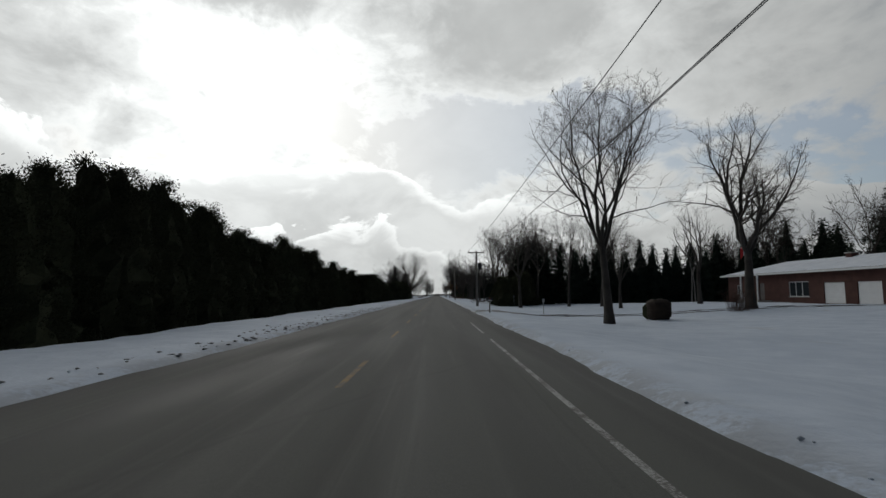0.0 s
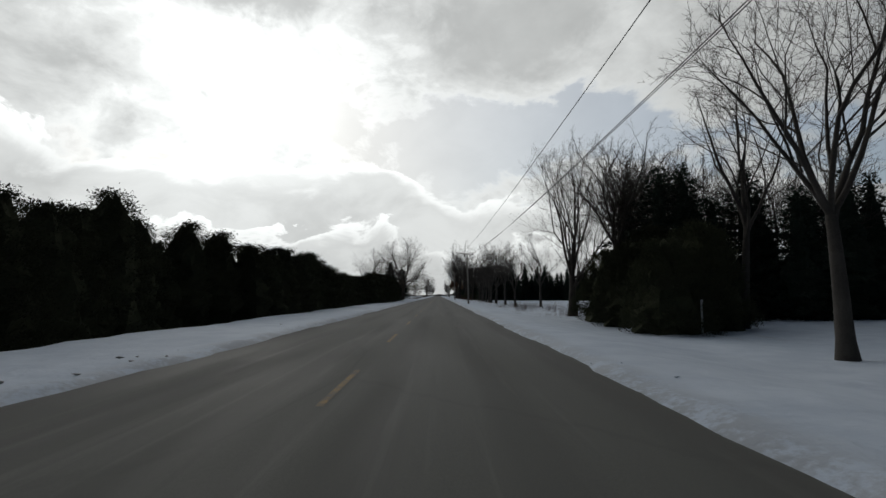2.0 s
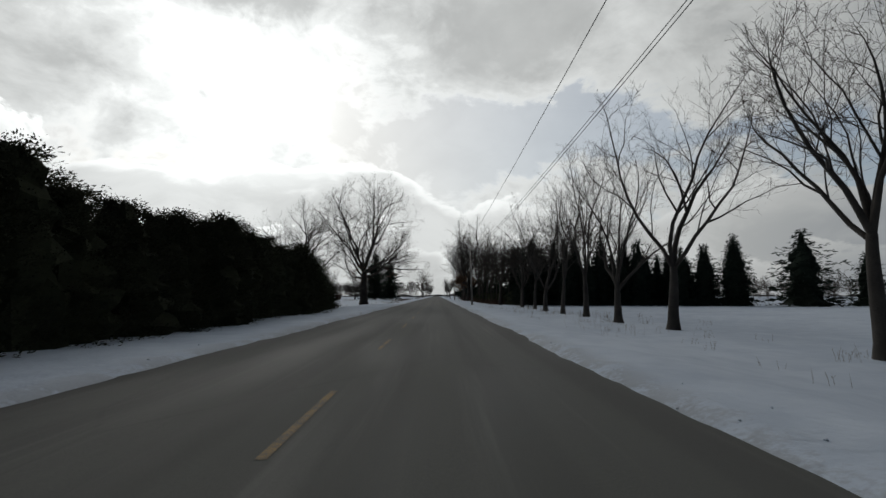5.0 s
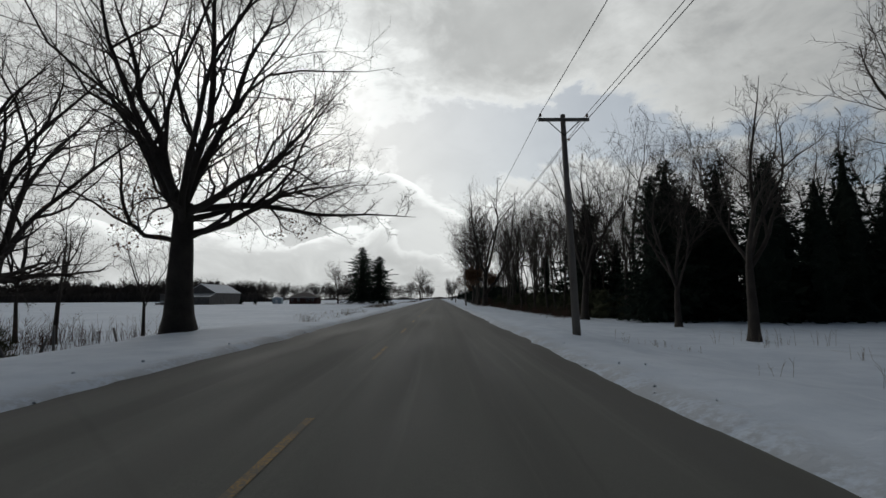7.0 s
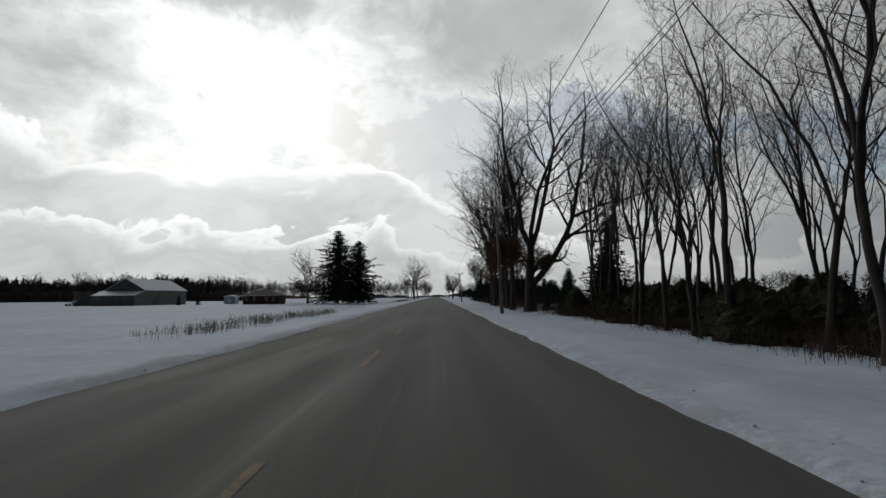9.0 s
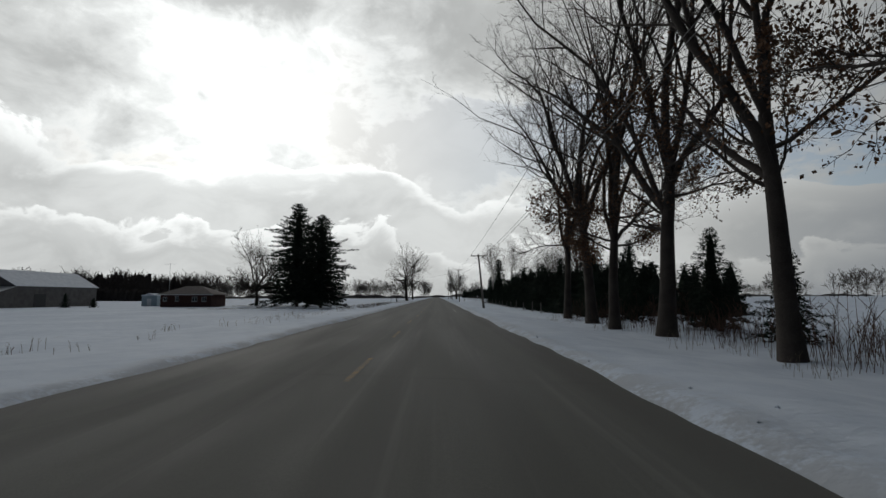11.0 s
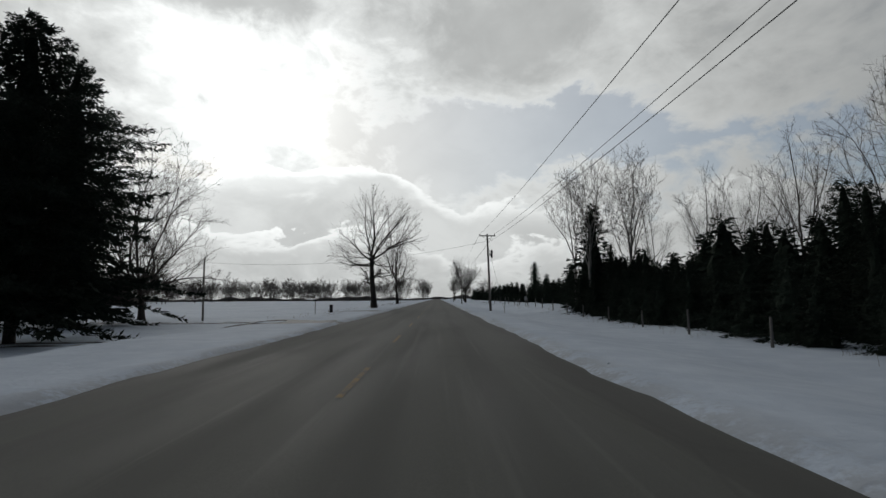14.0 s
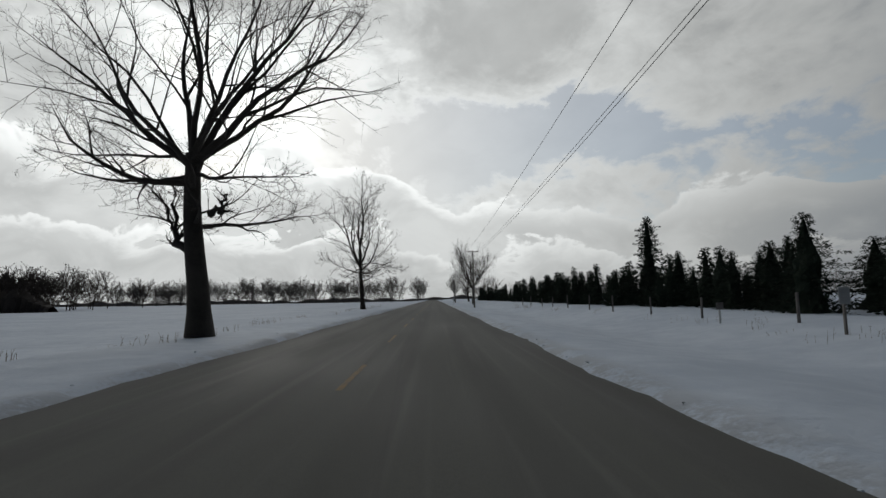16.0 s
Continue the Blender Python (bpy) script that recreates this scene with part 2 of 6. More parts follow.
def asphalt_material():
    m = bpy.data.materials.new("asphalt")
    m.use_nodes = True
    k = Nodes(m.node_tree)
    out = k.add("ShaderNodeOutputMaterial")
    b = k.add("ShaderNodeBsdfPrincipled")
    pos = k.add("ShaderNodeNewGeometry").outputs["Position"]
    x, y, z = k.split(pos)[:3]
    wide = k.noise(k.combine(x, k.math("MULTIPLY", y, 0.12), 0.0), 0.7, 4.0, 0.6)
    grain = k.noise(pos, 60.0, 3.0, 0.7)
    streak = k.noise(k.combine(k.math("MULTIPLY", x, 1.0), k.math("MULTIPLY", y, 0.02), 0.0), 3.0, 4.0, 0.6)
    col = k.mix(k.ramp(k.math("ADD", k.math("MULTIPLY", wide, 0.6), k.math("MULTIPLY", grain, 0.4)), 0.35, 0.65), (0.094, 0.093, 0.081, 1), (0.138, 0.136, 0.120, 1))
    # polished wheel tracks and pale dried salt between them
    track = k.math("ABSOLUTE", k.math("SUBTRACT", k.math("PINGPONG", k.math("ADD", x, 1.66), 1.75), 0.9))
    worn = k.ramp(track, 0.15, 0.5, 1.0, 0.0)
    col = k.mix(k.math("MULTIPLY", worn, 0.35), col, (0.075, 0.072, 0.066, 1))
    salt = k.math("MULTIPLY", k.ramp(streak, 0.52, 0.75), 0.3)
    col = k.mix(salt, col, (0.22, 0.21, 0.19, 1))
    edge = k.ramp(k.math("ABSOLUTE", k.math("ADD", x, 1.35)), 3.3, 4.6)
    col = k.mix(k.math("MULTIPLY", edge, 0.5), col, (0.085, 0.08, 0.072, 1))
    crack = k.add("ShaderNodeTexVoronoi")
    crack.feature = "DISTANCE_TO_EDGE"
    k.put(crack, "Vector", k.combine(x, k.math("MULTIPLY", y, 0.4), k.math("MULTIPLY", wide, 0.6)))
    k.put(crack, "Scale", 0.16)
    col = k.mix(k.ramp(crack.outputs[0], 0.002, 0.006, 0.13, 0.0), col, (0.05, 0.05, 0.045, 1))
    k.put(b, "Base Color", col)
    k.put(b, "Roughness", k.ramp(wide, 0.3, 0.7, 0.68, 0.9))
    k.put(b, "Specular IOR Level", 0.25)
    bn = k.add("ShaderNodeBump")
    k.put(bn, "Strength", 0.4)
    k.put(bn, "Distance", 0.01)
    k.put(bn, "Height", grain)
    k.put(b, "Normal", bn.outputs[0])
    k.put(out, "Surface", b.outputs[0])
    return m


def worn_paint(name, colour):
    m = bpy.data.materials.new(name)
    m.use_nodes = True
    k = Nodes(m.node_tree)
    out = k.add("ShaderNodeOutputMaterial")
    b = k.add("ShaderNodeBsdfPrincipled")
    pos = k.add("ShaderNodeNewGeometry").outputs["Position"]
    n = k.math("ADD", k.math("MULTIPLY", k.noise(pos, 2.0, 4.0, 0.6), 0.5), k.math("MULTIPLY", k.noise(pos, 35.0, 3.0, 0.7), 0.5))
    k.put(b, "Base Color", k.mix(k.ramp(n, 0.38, 0.60), (*colour, 1), (0.12, 0.11, 0.095, 1)))
    k.put(b, "Roughness", 0.8)
    k.put(out, "Surface", b.outputs[0])
    return m


SNOW = snow_material()
ASPHALT = asphalt_material()
YELLOW = worn_paint("yellow_road_paint", (0.33, 0.20, 0.055))
WHITE_LINE = worn_paint("white_road_paint", (0.50, 0.49, 0.46))


# ---- mesh helpers ----
def mesh_of(name, verts, quads, mat, smooth=False):
    """A mesh from arrays of vertices and of equal-sided faces."""
    me = bpy.data.meshes.new(name)
    verts, quads = np.asarray(verts, dtype=np.float32), np.asarray(quads, dtype=np.int32)
    side = quads.shape[1]
    me.vertices.add(len(verts))
    me.vertices.foreach_set("co", verts.ravel())
    me.loops.add(quads.size)
    me.loops.foreach_set("vertex_index", quads.ravel())
    me.polygons.add(len(quads))
    me.polygons.foreach_set("loop_start", np.arange(0, quads.size, side, dtype=np.int32))
    me.polygons.foreach_set("loop_total", np.full(len(quads), side, dtype=np.int32))
    me.polygons.foreach_set("use_smooth", np.full(len(quads), smooth))
    me.update(calc_edges=True)
    me.materials.append(mat)
    return me


def empty(name, x=0, y=0, z=0):
    ob = new(name)
    ob.empty_display_size = 0.2
    ob.location = (x, y, z)
    return ob


def child(name, me, parent, label=""):
    ob = new(name, me)
    ob.parent = parent
    return tagged(ob, label)


def part(name, bm, mat, parent, label="", smooth=False):
    me = bpy.data.meshes.new(name)
    bm.to_mesh(me)
    bm.free()
    me.materials.append(mat)
    if smooth:
        me.polygons.foreach_set("use_smooth", np.full(len(me.polygons), True))
    return child(name, me, parent, label)


def box(bm, x0, x1, y0, y1, z0, z1, bevel=0.0):
    m = Matrix.LocRotScale(((x0 + x1) / 2, (y0 + y1) / 2, (z0 + z1) / 2), None, (x1 - x0, y1 - y0, z1 - z0))
    r = bmesh.ops.create_cube(bm, size=1.0, matrix=m)
    if bevel:
        edges = list({e for v in r["verts"] for e in v.link_edges})
        bmesh.ops.bevel(bm, geom=edges, offset=bevel, segments=1, affect="EDGES")
    return bm


def boxed(*a, **k):
    return box(bmesh.new(), *a, **k)


def rod(bm, a, b, ra, rb, sides=8):
    """A tapered rod from a to b."""
    a, b = Vector(a), Vector(b)
    m = Matrix.Translation((a + b) / 2) @ (b - a).to_track_quat("Z", "Y").to_matrix().to_4x4()
    bmesh.ops.create_cone(bm, cap_ends=True, segments=sides, radius1=ra, radius2=rb, depth=(b - a).length, matrix=m)
    return bm


def tubes(lines, sides):
    """Tubes round polylines of equal point count: arrays of vertices and quads."""
    P = np.array([l[0] for l in lines], dtype=float)
    R = np.array([l[1] for l in lines], dtype=float)
    m, n = R.shape
    T = np.gradient(P, axis=1)
    T /= np.linalg.norm(T, axis=2, keepdims=True) + 1e-9
    ref = np.where(np.abs(T[:, :1, 2:3]) < 0.85, np.array([0, 0, 1.0]), np.array([1.0, 0.1, 0]))
    U = np.cross(T, np.broadcast_to(ref, T.shape))
    U /= np.linalg.norm(U, axis=2, keepdims=True) + 1e-9
    V = np.cross(T, U)
    a = np.linspace(0, 2 * np.pi, sides, endpoint=False)
    ring = np.cos(a)[:, None] * U[:, :, None, :] + np.sin(a)[:, None] * V[:, :, None, :]
    verts = (P[:, :, None, :] + R[:, :, None, None] * ring).reshape(-1, 3)
    base = (np.arange(m) * n * sides)[:, None, None]
    i, j = np.arange(n - 1)[:, None] * sides, np.arange(sides)[None, :]
    j2 = (j + 1) % sides
    quad = np.stack([i + j, i + j2, i + sides + j2, i + sides + j], axis=-1).reshape(1, -1, 4)
    return verts, (base + quad).reshape(-1, 4)


def tube_mesh(name, lines, mat, sides_of):
    groups = {}
    for l in lines:
        groups.setdefault((len(l[0]), sides_of(l[1][0])), []).append(l)
    vs, qs, off = [], [], 0
    for (n, s), ls in sorted(groups.items()):
        v, q = tubes(ls, s)
        vs.append(v)
        qs.append(q + off)
        off += len(v)
    return mesh_of(name, np.concatenate(vs), np.concatenate(qs), mat, smooth=True)


# ---- bare trees ----
def tilt(d, angle, turn):
    """The direction d bent by angle, towards the side that turn names."""
    d = np.asarray(d)
    a = np.cross(d, (0, 0, 1.0) if abs(d[2]) < 0.9 else (1.0, 0, 0))
    a /= np.linalg.norm(a)
    b = np.cross(d, a)
    side = math.cos(turn) * a + math.sin(turn) * b
    return math.cos(angle) * d + math.sin(angle) * side


def grow(seed, H, r, clear, limbs, spread, counts, ratio=(0.56, 0.50, 0.46), wob=0.16, lift=0.10, leader=0.0, droop=0.0, low=0, fat=1.0, thick=1.0, upright=0.35, sway=1.0, reach=(), wide=None, fork=0.16, boughs=()):
    """The lines of a bare tree: (points, radii, level), kept inside an egg-shaped crown. leader: how far one stem goes on above the fork;
    wide: the crown's radius; fork: the share of the trunk's upper end from which limbs spring; boughs: main stems drawn by hand."""
    rng = random.Random(seed)
    lines = []
    wide = wide or 0.42 * (H - clear)
    foot = clear * (0.55 if low else 0.8)
    mid, tall = foot + 0.46 * (H - foot), (0.54 * (H - foot), 0.46 * (H - foot))

    def room(p, d):
        """How far it is from p along d to the outside of the crown."""
        best = 0.0
        for step in range(1, 13):
            q = p + d * (step * H / 14)
            h = tall[0] if q[2] > mid else tall[1]
            if (q[0] ** 2 + q[1] ** 2) / wide ** 2 + ((q[2] - mid) / h) ** 2 > 1.0:
                break
            best = step * H / 14
        return best + H / 28

    def branch(p, d, L, r, lev):
        n = (7, 9, 6, 2, 1)[lev]
        pts, rad, dirs = [p], [r], [d]
        turn = (lift, lift, lift * 0.7, 0.06 - droop * 0.5, 0.04 - droop)[lev]
        for i in range(n):
            w = wob * (0.16 * sway, 0.9, 1.2, 1.5, 1.6)[lev]
            d = d + np.array([rng.gauss(0, w), rng.gauss(0, w), rng.gauss(0, w) + turn])
            d = d / np.linalg.norm(d)
            p = p + d * L / n
            pts.append(p)
            dirs.append(d)
            rad.append(r * (1 - (i + 1) / n * (0.94 if lev else 0.40)))
        lines.append((pts, rad, lev))
        return pts, rad, dirs

    def offspring(pts, rad, dirs, L, lev, free=False):
        if lev - 2 >= len(counts):
            return
        n, s0 = len(pts) - 1, (0.20 if lev == 2 else 0.13)
        k = counts[lev - 2]
        phase = rng.random() * 6.28
        for j in range(k):
            s = s0 + (0.98 - s0) * (j + rng.random() * 0.8) / k
            f = s * n
            i = min(int(f), n - 1)
            p = pts[i] + (pts[i + 1] - pts[i]) * (f - i)
            rr = rad[i] + (rad[i + 1] - rad[i]) * (f - i)
            strong = lev == 2 and j % 4 == 1
            d = tilt(dirs[i + 1], radians(rng.uniform(20, 34) if strong else rng.uniform(26, 60)), phase + 2.4 * j + rng.uniform(-0.5, 0.5))
            d[2] += 0.12
            d /= np.linalg.norm(d)
            l = L * (1.05 - s) * 0.95 if strong else L * ratio[min(lev - 2, 2)] * (1.15 - 0.6 * s) * rng.uniform(0.7, 1.2)
            if not free:
                l = min(l, max(room(p, d) * rng.uniform(0.9, 1.12), 0.4 * l))
            q = branch(p, d, l, max(rr * (rng.uniform(0.6, 0.75) if strong else rng.uniform(0.36, 0.55) * thick), (0, 0, 0.017, 0.0105, 0.0078)[lev] * fat), lev)
            offspring(*q, l, lev + 1, free)

    up = np.array([rng.gauss(0, 0.03), rng.gauss(0, 0.03), 1.0])
    up /= np.linalg.norm(up)
    pts, rad, dirs = branch(np.zeros(3), up, clear * 1.12, r, 0)
    rad[0] *= 1.28
    rad[1] *= 1.04
    top, d0 = pts[-1], dirs[-1]
    phase = rng.random() * 6.28
    for j in range(limbs):
        a = spread * (upright + (1 - upright) * ((j * 0.618) % 1.0)) if limbs > 1 else 0.0
        g = 7 * (1 - (fork * rng.random() if j >= 2 else 0.0))
        base = pts[int(g)] + (pts[min(int(g) + 1, 7)] - pts[int(g)]) * (g - int(g))
        d = tilt(d0, radians(a), phase + 2.4 * j)
        L = room(base, d) * rng.uniform(0.9, 1.04)
        q = branch(base, d, L, r * rng.uniform(0.34, 0.52) * thick * min(1.0, (6.0 / max(limbs, 1)) ** 0.5), 1)
        offspring(*q, L, 2)
    for j in range(low):
        # long low boughs that reach out and dip
        base = pts[4] + (top - pts[4]) * rng.random()
        d = tilt(d0, radians(rng.uniform(72, 96)), phase + 2.1 * j + rng.uniform(-0.4, 0.4))
        L = room(base, d) * rng.uniform(0.8, 1.0)
        q = branch(base, d, L, r * rng.uniform(0.18, 0.28), 1)
        offspring(*q, L, 2)
    for dx, dy, dz, L, rr in reach:
        d = np.array([dx, dy, dz]) / math.sqrt(dx * dx + dy * dy + dz * dz)
        q = branch(pts[-2], d, L, rr, 1)
        offspring(*q, L * 0.8, 2)
    for knots, rr, end in boughs:
        knots = np.array(knots, dtype=float)
        at = np.linspace(0, len(knots) - 1, 12)
        way = np.stack([np.interp(at, np.arange(len(knots)), knots[:, c]) for c in range(3)], axis=1)
        way[1:-1] = way[1:-1] * 0.5 + (way[:-2] + way[2:]) * 0.25
        way[2:] += np.array([[rng.gauss(0, 0.12) for c in range(3)] for m in range(10)])
        radii = list(np.linspace(rr, end, 12))
        lines.append((list(way), radii, 1))
        heads = np.gradient(way, axis=0)
        heads /= np.linalg.norm(heads, axis=1, keepdims=True)
        offspring(list(way), radii, list(heads), 0.65 * float(np.sum(np.linalg.norm(np.diff(way, axis=0), axis=1))), 2, True)
    if leader:
        L = min((H - clear) * leader, room(top, d0))
        q = branch(top, d0, L, r * 0.62, 1)
        offspring(*q, L * 0.8, 2)
    return lines


def bare_meshes(name, lines, bark, twig):
    """Trunk, each limb by itself, and the finer wood as two joined masses."""
    sides = lambda r: 10 if r > 0.16 else 7 if r > 0.07 else 5 if r > 0.03 else 3
    made = [("trunk", tube_mesh("trunk", [l for l in lines if l[2] == 0], bark, sides))]
    made += [("limb", tube_mesh("limb", [l], bark, sides)) for l in lines if l[2] == 1]
    for word, levels in (("branchwork", (2,)), ("fine_branchwork", (3, 4))):
        fine = [l for l in lines if l[2] in levels]
        if fine:
            made.append((word, tube_mesh(word, fine, bark if levels == (2,) else twig, lambda r: 5 if r > 0.035 else 3)))
    return made


def plant(name, meshes, x, y, z, turn=0.0, size=1.0, label="", group="", category="tree", lean=(0, 0)):
    ob = empty(name, x, y, z)
    ob.rotation_euler = (radians(lean[0]), radians(lean[1]), radians(turn))
    ob.scale = (size, size, size) if not isinstance(size, tuple) else size
    for n, me in meshes:
        o = child(n, me, ob)
        if n in ("branchwork", "fine_branchwork", "bough_frame", "foliage"):
            tagged(o, kind="stuff")
    return tagged(ob, label, category, group)


# ---- evergreens ----
def blades(P, D, L, W, rng):
    """Small folded leaves: one quad each, from P along D."""
    D = D / (np.linalg.norm(D, axis=1, keepdims=True) + 1e-9)
    S = np.cross(D, rng.normal(size=D.shape))
    S /= np.linalg.norm(S, axis=1, keepdims=True) + 1e-9
    L, W = L[:, None], W[:, None]
    v = np.stack([P, P + D * L * 0.45 + S * W, P + D * L, P + D * L * 0.5 - S * W], axis=1).reshape(-1, 3)
    q = np.arange(len(P) * 4).reshape(-1, 4)
    return v, q


def heart(prof, z0, z1, rng, rings=13, seg=11):
    """The closed dark inside of a dense evergreen: a lumpy shell that the outer sprays hide."""
    s = np.linspace(0, 1, rings)
    a = np.linspace(0, 2 * np.pi, seg, endpoint=False)
    r = np.array([prof(u) for u in s])[:, None] * rng.uniform(0.55, 1.0, (rings, seg))
    z = z0 + (z1 - z0) * s[:, None] + rng.normal(0, 0.25 * (z1 - z0) / rings, (rings, seg))
    v = np.stack([np.cos(a) * r, np.sin(a) * r, z], axis=-1).reshape(-1, 3)
    i, j = np.arange(rings - 1)[:, None] * seg, np.arange(seg)[None, :]
    q = np.stack([i + j, i + (j + 1) % seg, i + seg + (j + 1) % seg, i + seg + j], axis=-1).reshape(-1, 4)
    return v, q


def spruce_meshes(seed, H, R, base=0.6, whorls=26, fill=1.0, bark=None, taper=0.80, needle=1.0, core=0.55, ragged=1.0):
    """A conifer: uneven boughs that sag and turn up, each hung with short needle sprays."""
    rng = np.random.default_rng(seed)
    lines, P, D, S = [], [], [], []
    count = int(whorls * 7)
    for w in range(count):
        s = ((w + rng.random()) / count) ** 0.92
        z = base + (H - base) * s * 0.985
        bulge = 0.86 + 0.20 * math.sin(9.0 * s + seed) + 0.12 * math.sin(23.0 * s + 2 * seed)
        a = 2.399 * w + rng.normal() * 0.35
        l = (R * (1 - s) ** taper * bulge * (rng.uniform(0.62, 1.18) + 0.28 * ragged * (rng.random() < 0.16)) + 0.16)
        t = np.linspace(0, 1, 5)
        rise, sag = 0.45 * s - 0.06 + rng.normal() * 0.10, 0.30 + rng.normal() * 0.08
        pts = np.stack([np.cos(a) * l * t, np.sin(a) * l * t, z + l * (rise * t - sag * t ** 2 + 0.17 * t ** 3)], axis=1)
        if w % 2:
            lines.append((list(pts[::2]), list(0.030 * (1 - s * 0.7) * (1 - 0.85 * t[::2])), 1))
        m = max(int(fill * (8 + 17 * l)), 8)
        u = rng.uniform(0.10, 1.0, m) ** 0.8
        q = np.stack([np.interp(u, t, pts[:, c]) for c in range(3)], axis=1)
        side = np.array([-np.sin(a), np.cos(a), 0])
        out = np.array([np.cos(a), np.sin(a), 0.0])
        q = q + side * (rng.uniform(-1, 1, m) * l * 0.26 * (1.08 - u))[:, None] + np.array([0, 0, 1.0]) * rng.normal(0, 0.07, m)[:, None]
        P.append(q)
        D.append(out * 0.75 + side * rng.normal(0, 0.75, m)[:, None] + np.array([0, 0, 1.0]) * rng.normal(-0.22, 0.5, m)[:, None])
        S.append(np.full(m, 0.8 + 0.4 * (1 - s)))
    # dense heart close to the stem
    m = int(170 * H / 6 * fill)
    s = rng.random(m) ** 1.25
    a, rr = rng.random(m) * 6.283, R * (1 - s) ** taper * rng.random(m) ** 0.6 * 0.62
    P.append(np.stack([np.cos(a) * rr, np.sin(a) * rr, base + (H - base) * s * 0.96], axis=1))
    D.append(np.stack([np.cos(a), np.sin(a), rng.normal(-0.2, 0.5, m)], axis=1))
    S.append(1.1 + 1.3 * (1 - s))
    P, D, S = np.concatenate(P), np.concatenate(D), np.concatenate(S)
    L = rng.uniform(0.24, 0.56, len(P)) * S * (0.75 + 0.012 * H) * needle
    v, q = blades(P, D, L, L * np.where(np.arange(len(P)) < len(P) - m, 0.13, 0.22), rng)
    hv, hq = heart(lambda u: core * R * (1 - u) ** taper * (0.86 + 0.20 * math.sin(9.0 * u + seed)) + 0.03, base, base + (H - base) * 0.95, rng, int(8 + H), 11)
    q, v = np.concatenate([q, hq + len(v)]), np.concatenate([v, hv])
    trunk = [([np.array([0, 0, H * i / 6]) for i in range(7)], [0.016 * H * (1 - i / 6.3) for i in range(7)], 0)]
    return [("trunk", tube_mesh("trunk", trunk, bark or BARK_DARK, lambda r: 7)), ("bough_frame", tube_mesh("bough_frame", lines, bark or BARK_DARK, lambda r: 3)),
            ("foliage", mesh_of("foliage", v, q, SPRUCE))]


def cedar_meshes(seed, H, R, clumps=150, per=48, round_top=0.5, leaf=1.0):
    """A dense arborvitae: upright sprays in clumps over a column that narrows to a ragged top."""
    rng = np.random.default_rng(seed)
    P, D, lines = [], [], []
    for c in range(clumps):
        s = rng.random() ** 0.95
        a = rng.random() * 6.283
        prof = R * min(1.0, (1.02 - s) / round_top) ** 0.5 * (0.9 + 0.1 * math.sin(3 * a + seed))
        rad = prof * rng.uniform(0.78, 1.02) * (1.0 if c % 9 else 1.08)
        cen = np.array([math.cos(a) * rad, math.sin(a) * rad, 0.15 + s * (H - 0.3)])
        k = per
        q = cen + rng.normal(0, 1, (k, 3)) * np.array([0.22, 0.22, 0.2]) * (0.5 + 0.04 * H)
        q[:, 2] = np.abs(q[:, 2])
        P.append(q)
        out = np.array([math.cos(a), math.sin(a), 0])
        D.append(out * 0.55 + np.array([0, 0, 0.85]) + rng.normal(0, 0.5, (k, 3)))
        if c % 4 == 0:
            z0 = max(cen[2] - rad * 0.9, 0.3)
            lines.append(([np.array([0, 0, z0]), (cen + np.array([0, 0, z0])) / 2, cen], [0.03, 0.02, 0.008], 1))
    # dense heart of the bush
    m = int(55 * H)
    s = rng.random(m) ** 1.2
    a, rr = rng.random(m) * 6.283, R * np.minimum(1.0, (1.02 - s) / round_top) ** 0.62 * rng.random(m) ** 0.6 * 0.8
    P.append(np.stack([np.cos(a) * rr, np.sin(a) * rr, s * (H - 0.7)], axis=1))
    D.append(np.stack([np.cos(a) * 0.5, np.sin(a) * 0.5, rng.normal(0.7, 0.4, m)], axis=1))
    P, D = np.concatenate(P), np.concatenate(D)
    L = rng.uniform(0.12, 0.32, len(P)) * (0.50 + 0.04 * H) * leaf
    L[-m:] *= 1.8
    v, q = blades(P, D, L, L * 0.19, rng)
    hv, hq = heart(lambda u: 0.78 * R * min(1.0, (1.02 - u) / round_top) ** 0.5, 0.0, H * 0.97, rng, int(8 + H), 13)
    q, v = np.concatenate([q, hq + len(v)]), np.concatenate([v, hv])
    trunk = [([np.array([0, 0, H * 0.92 * i / 6]) for i in range(7)], [0.15 * (1 - i / 6.3) for i in range(7)], 0)]
    return [("trunk", tube_mesh("trunk", trunk, BARK_DARK, lambda r: 7)), ("bough_frame", tube_mesh("bough_frame", lines, BARK_DARK, lambda r: 3)),
            ("foliage", mesh_of("foliage", v, q, CEDAR))]


# ---- ground ----
ROAD_L, ROAD_R, CENTRE = -5.75, 3.05, -1.58


def soft(x, a, b):
    t = np.clip((np.asarray(x, dtype=float) - a) / (b - a), 0, 1)
    return t * t * (3 - 2 * t)


def wave(x, y, s, k):
    return np.sin(x * s + 1.7 * k + 0.6 * np.sin(y * s * 0.7 + k)) * np.sin(y * s * 1.13 + 2.3 * k + 0.5 * np.sin(x * s * 0.9))


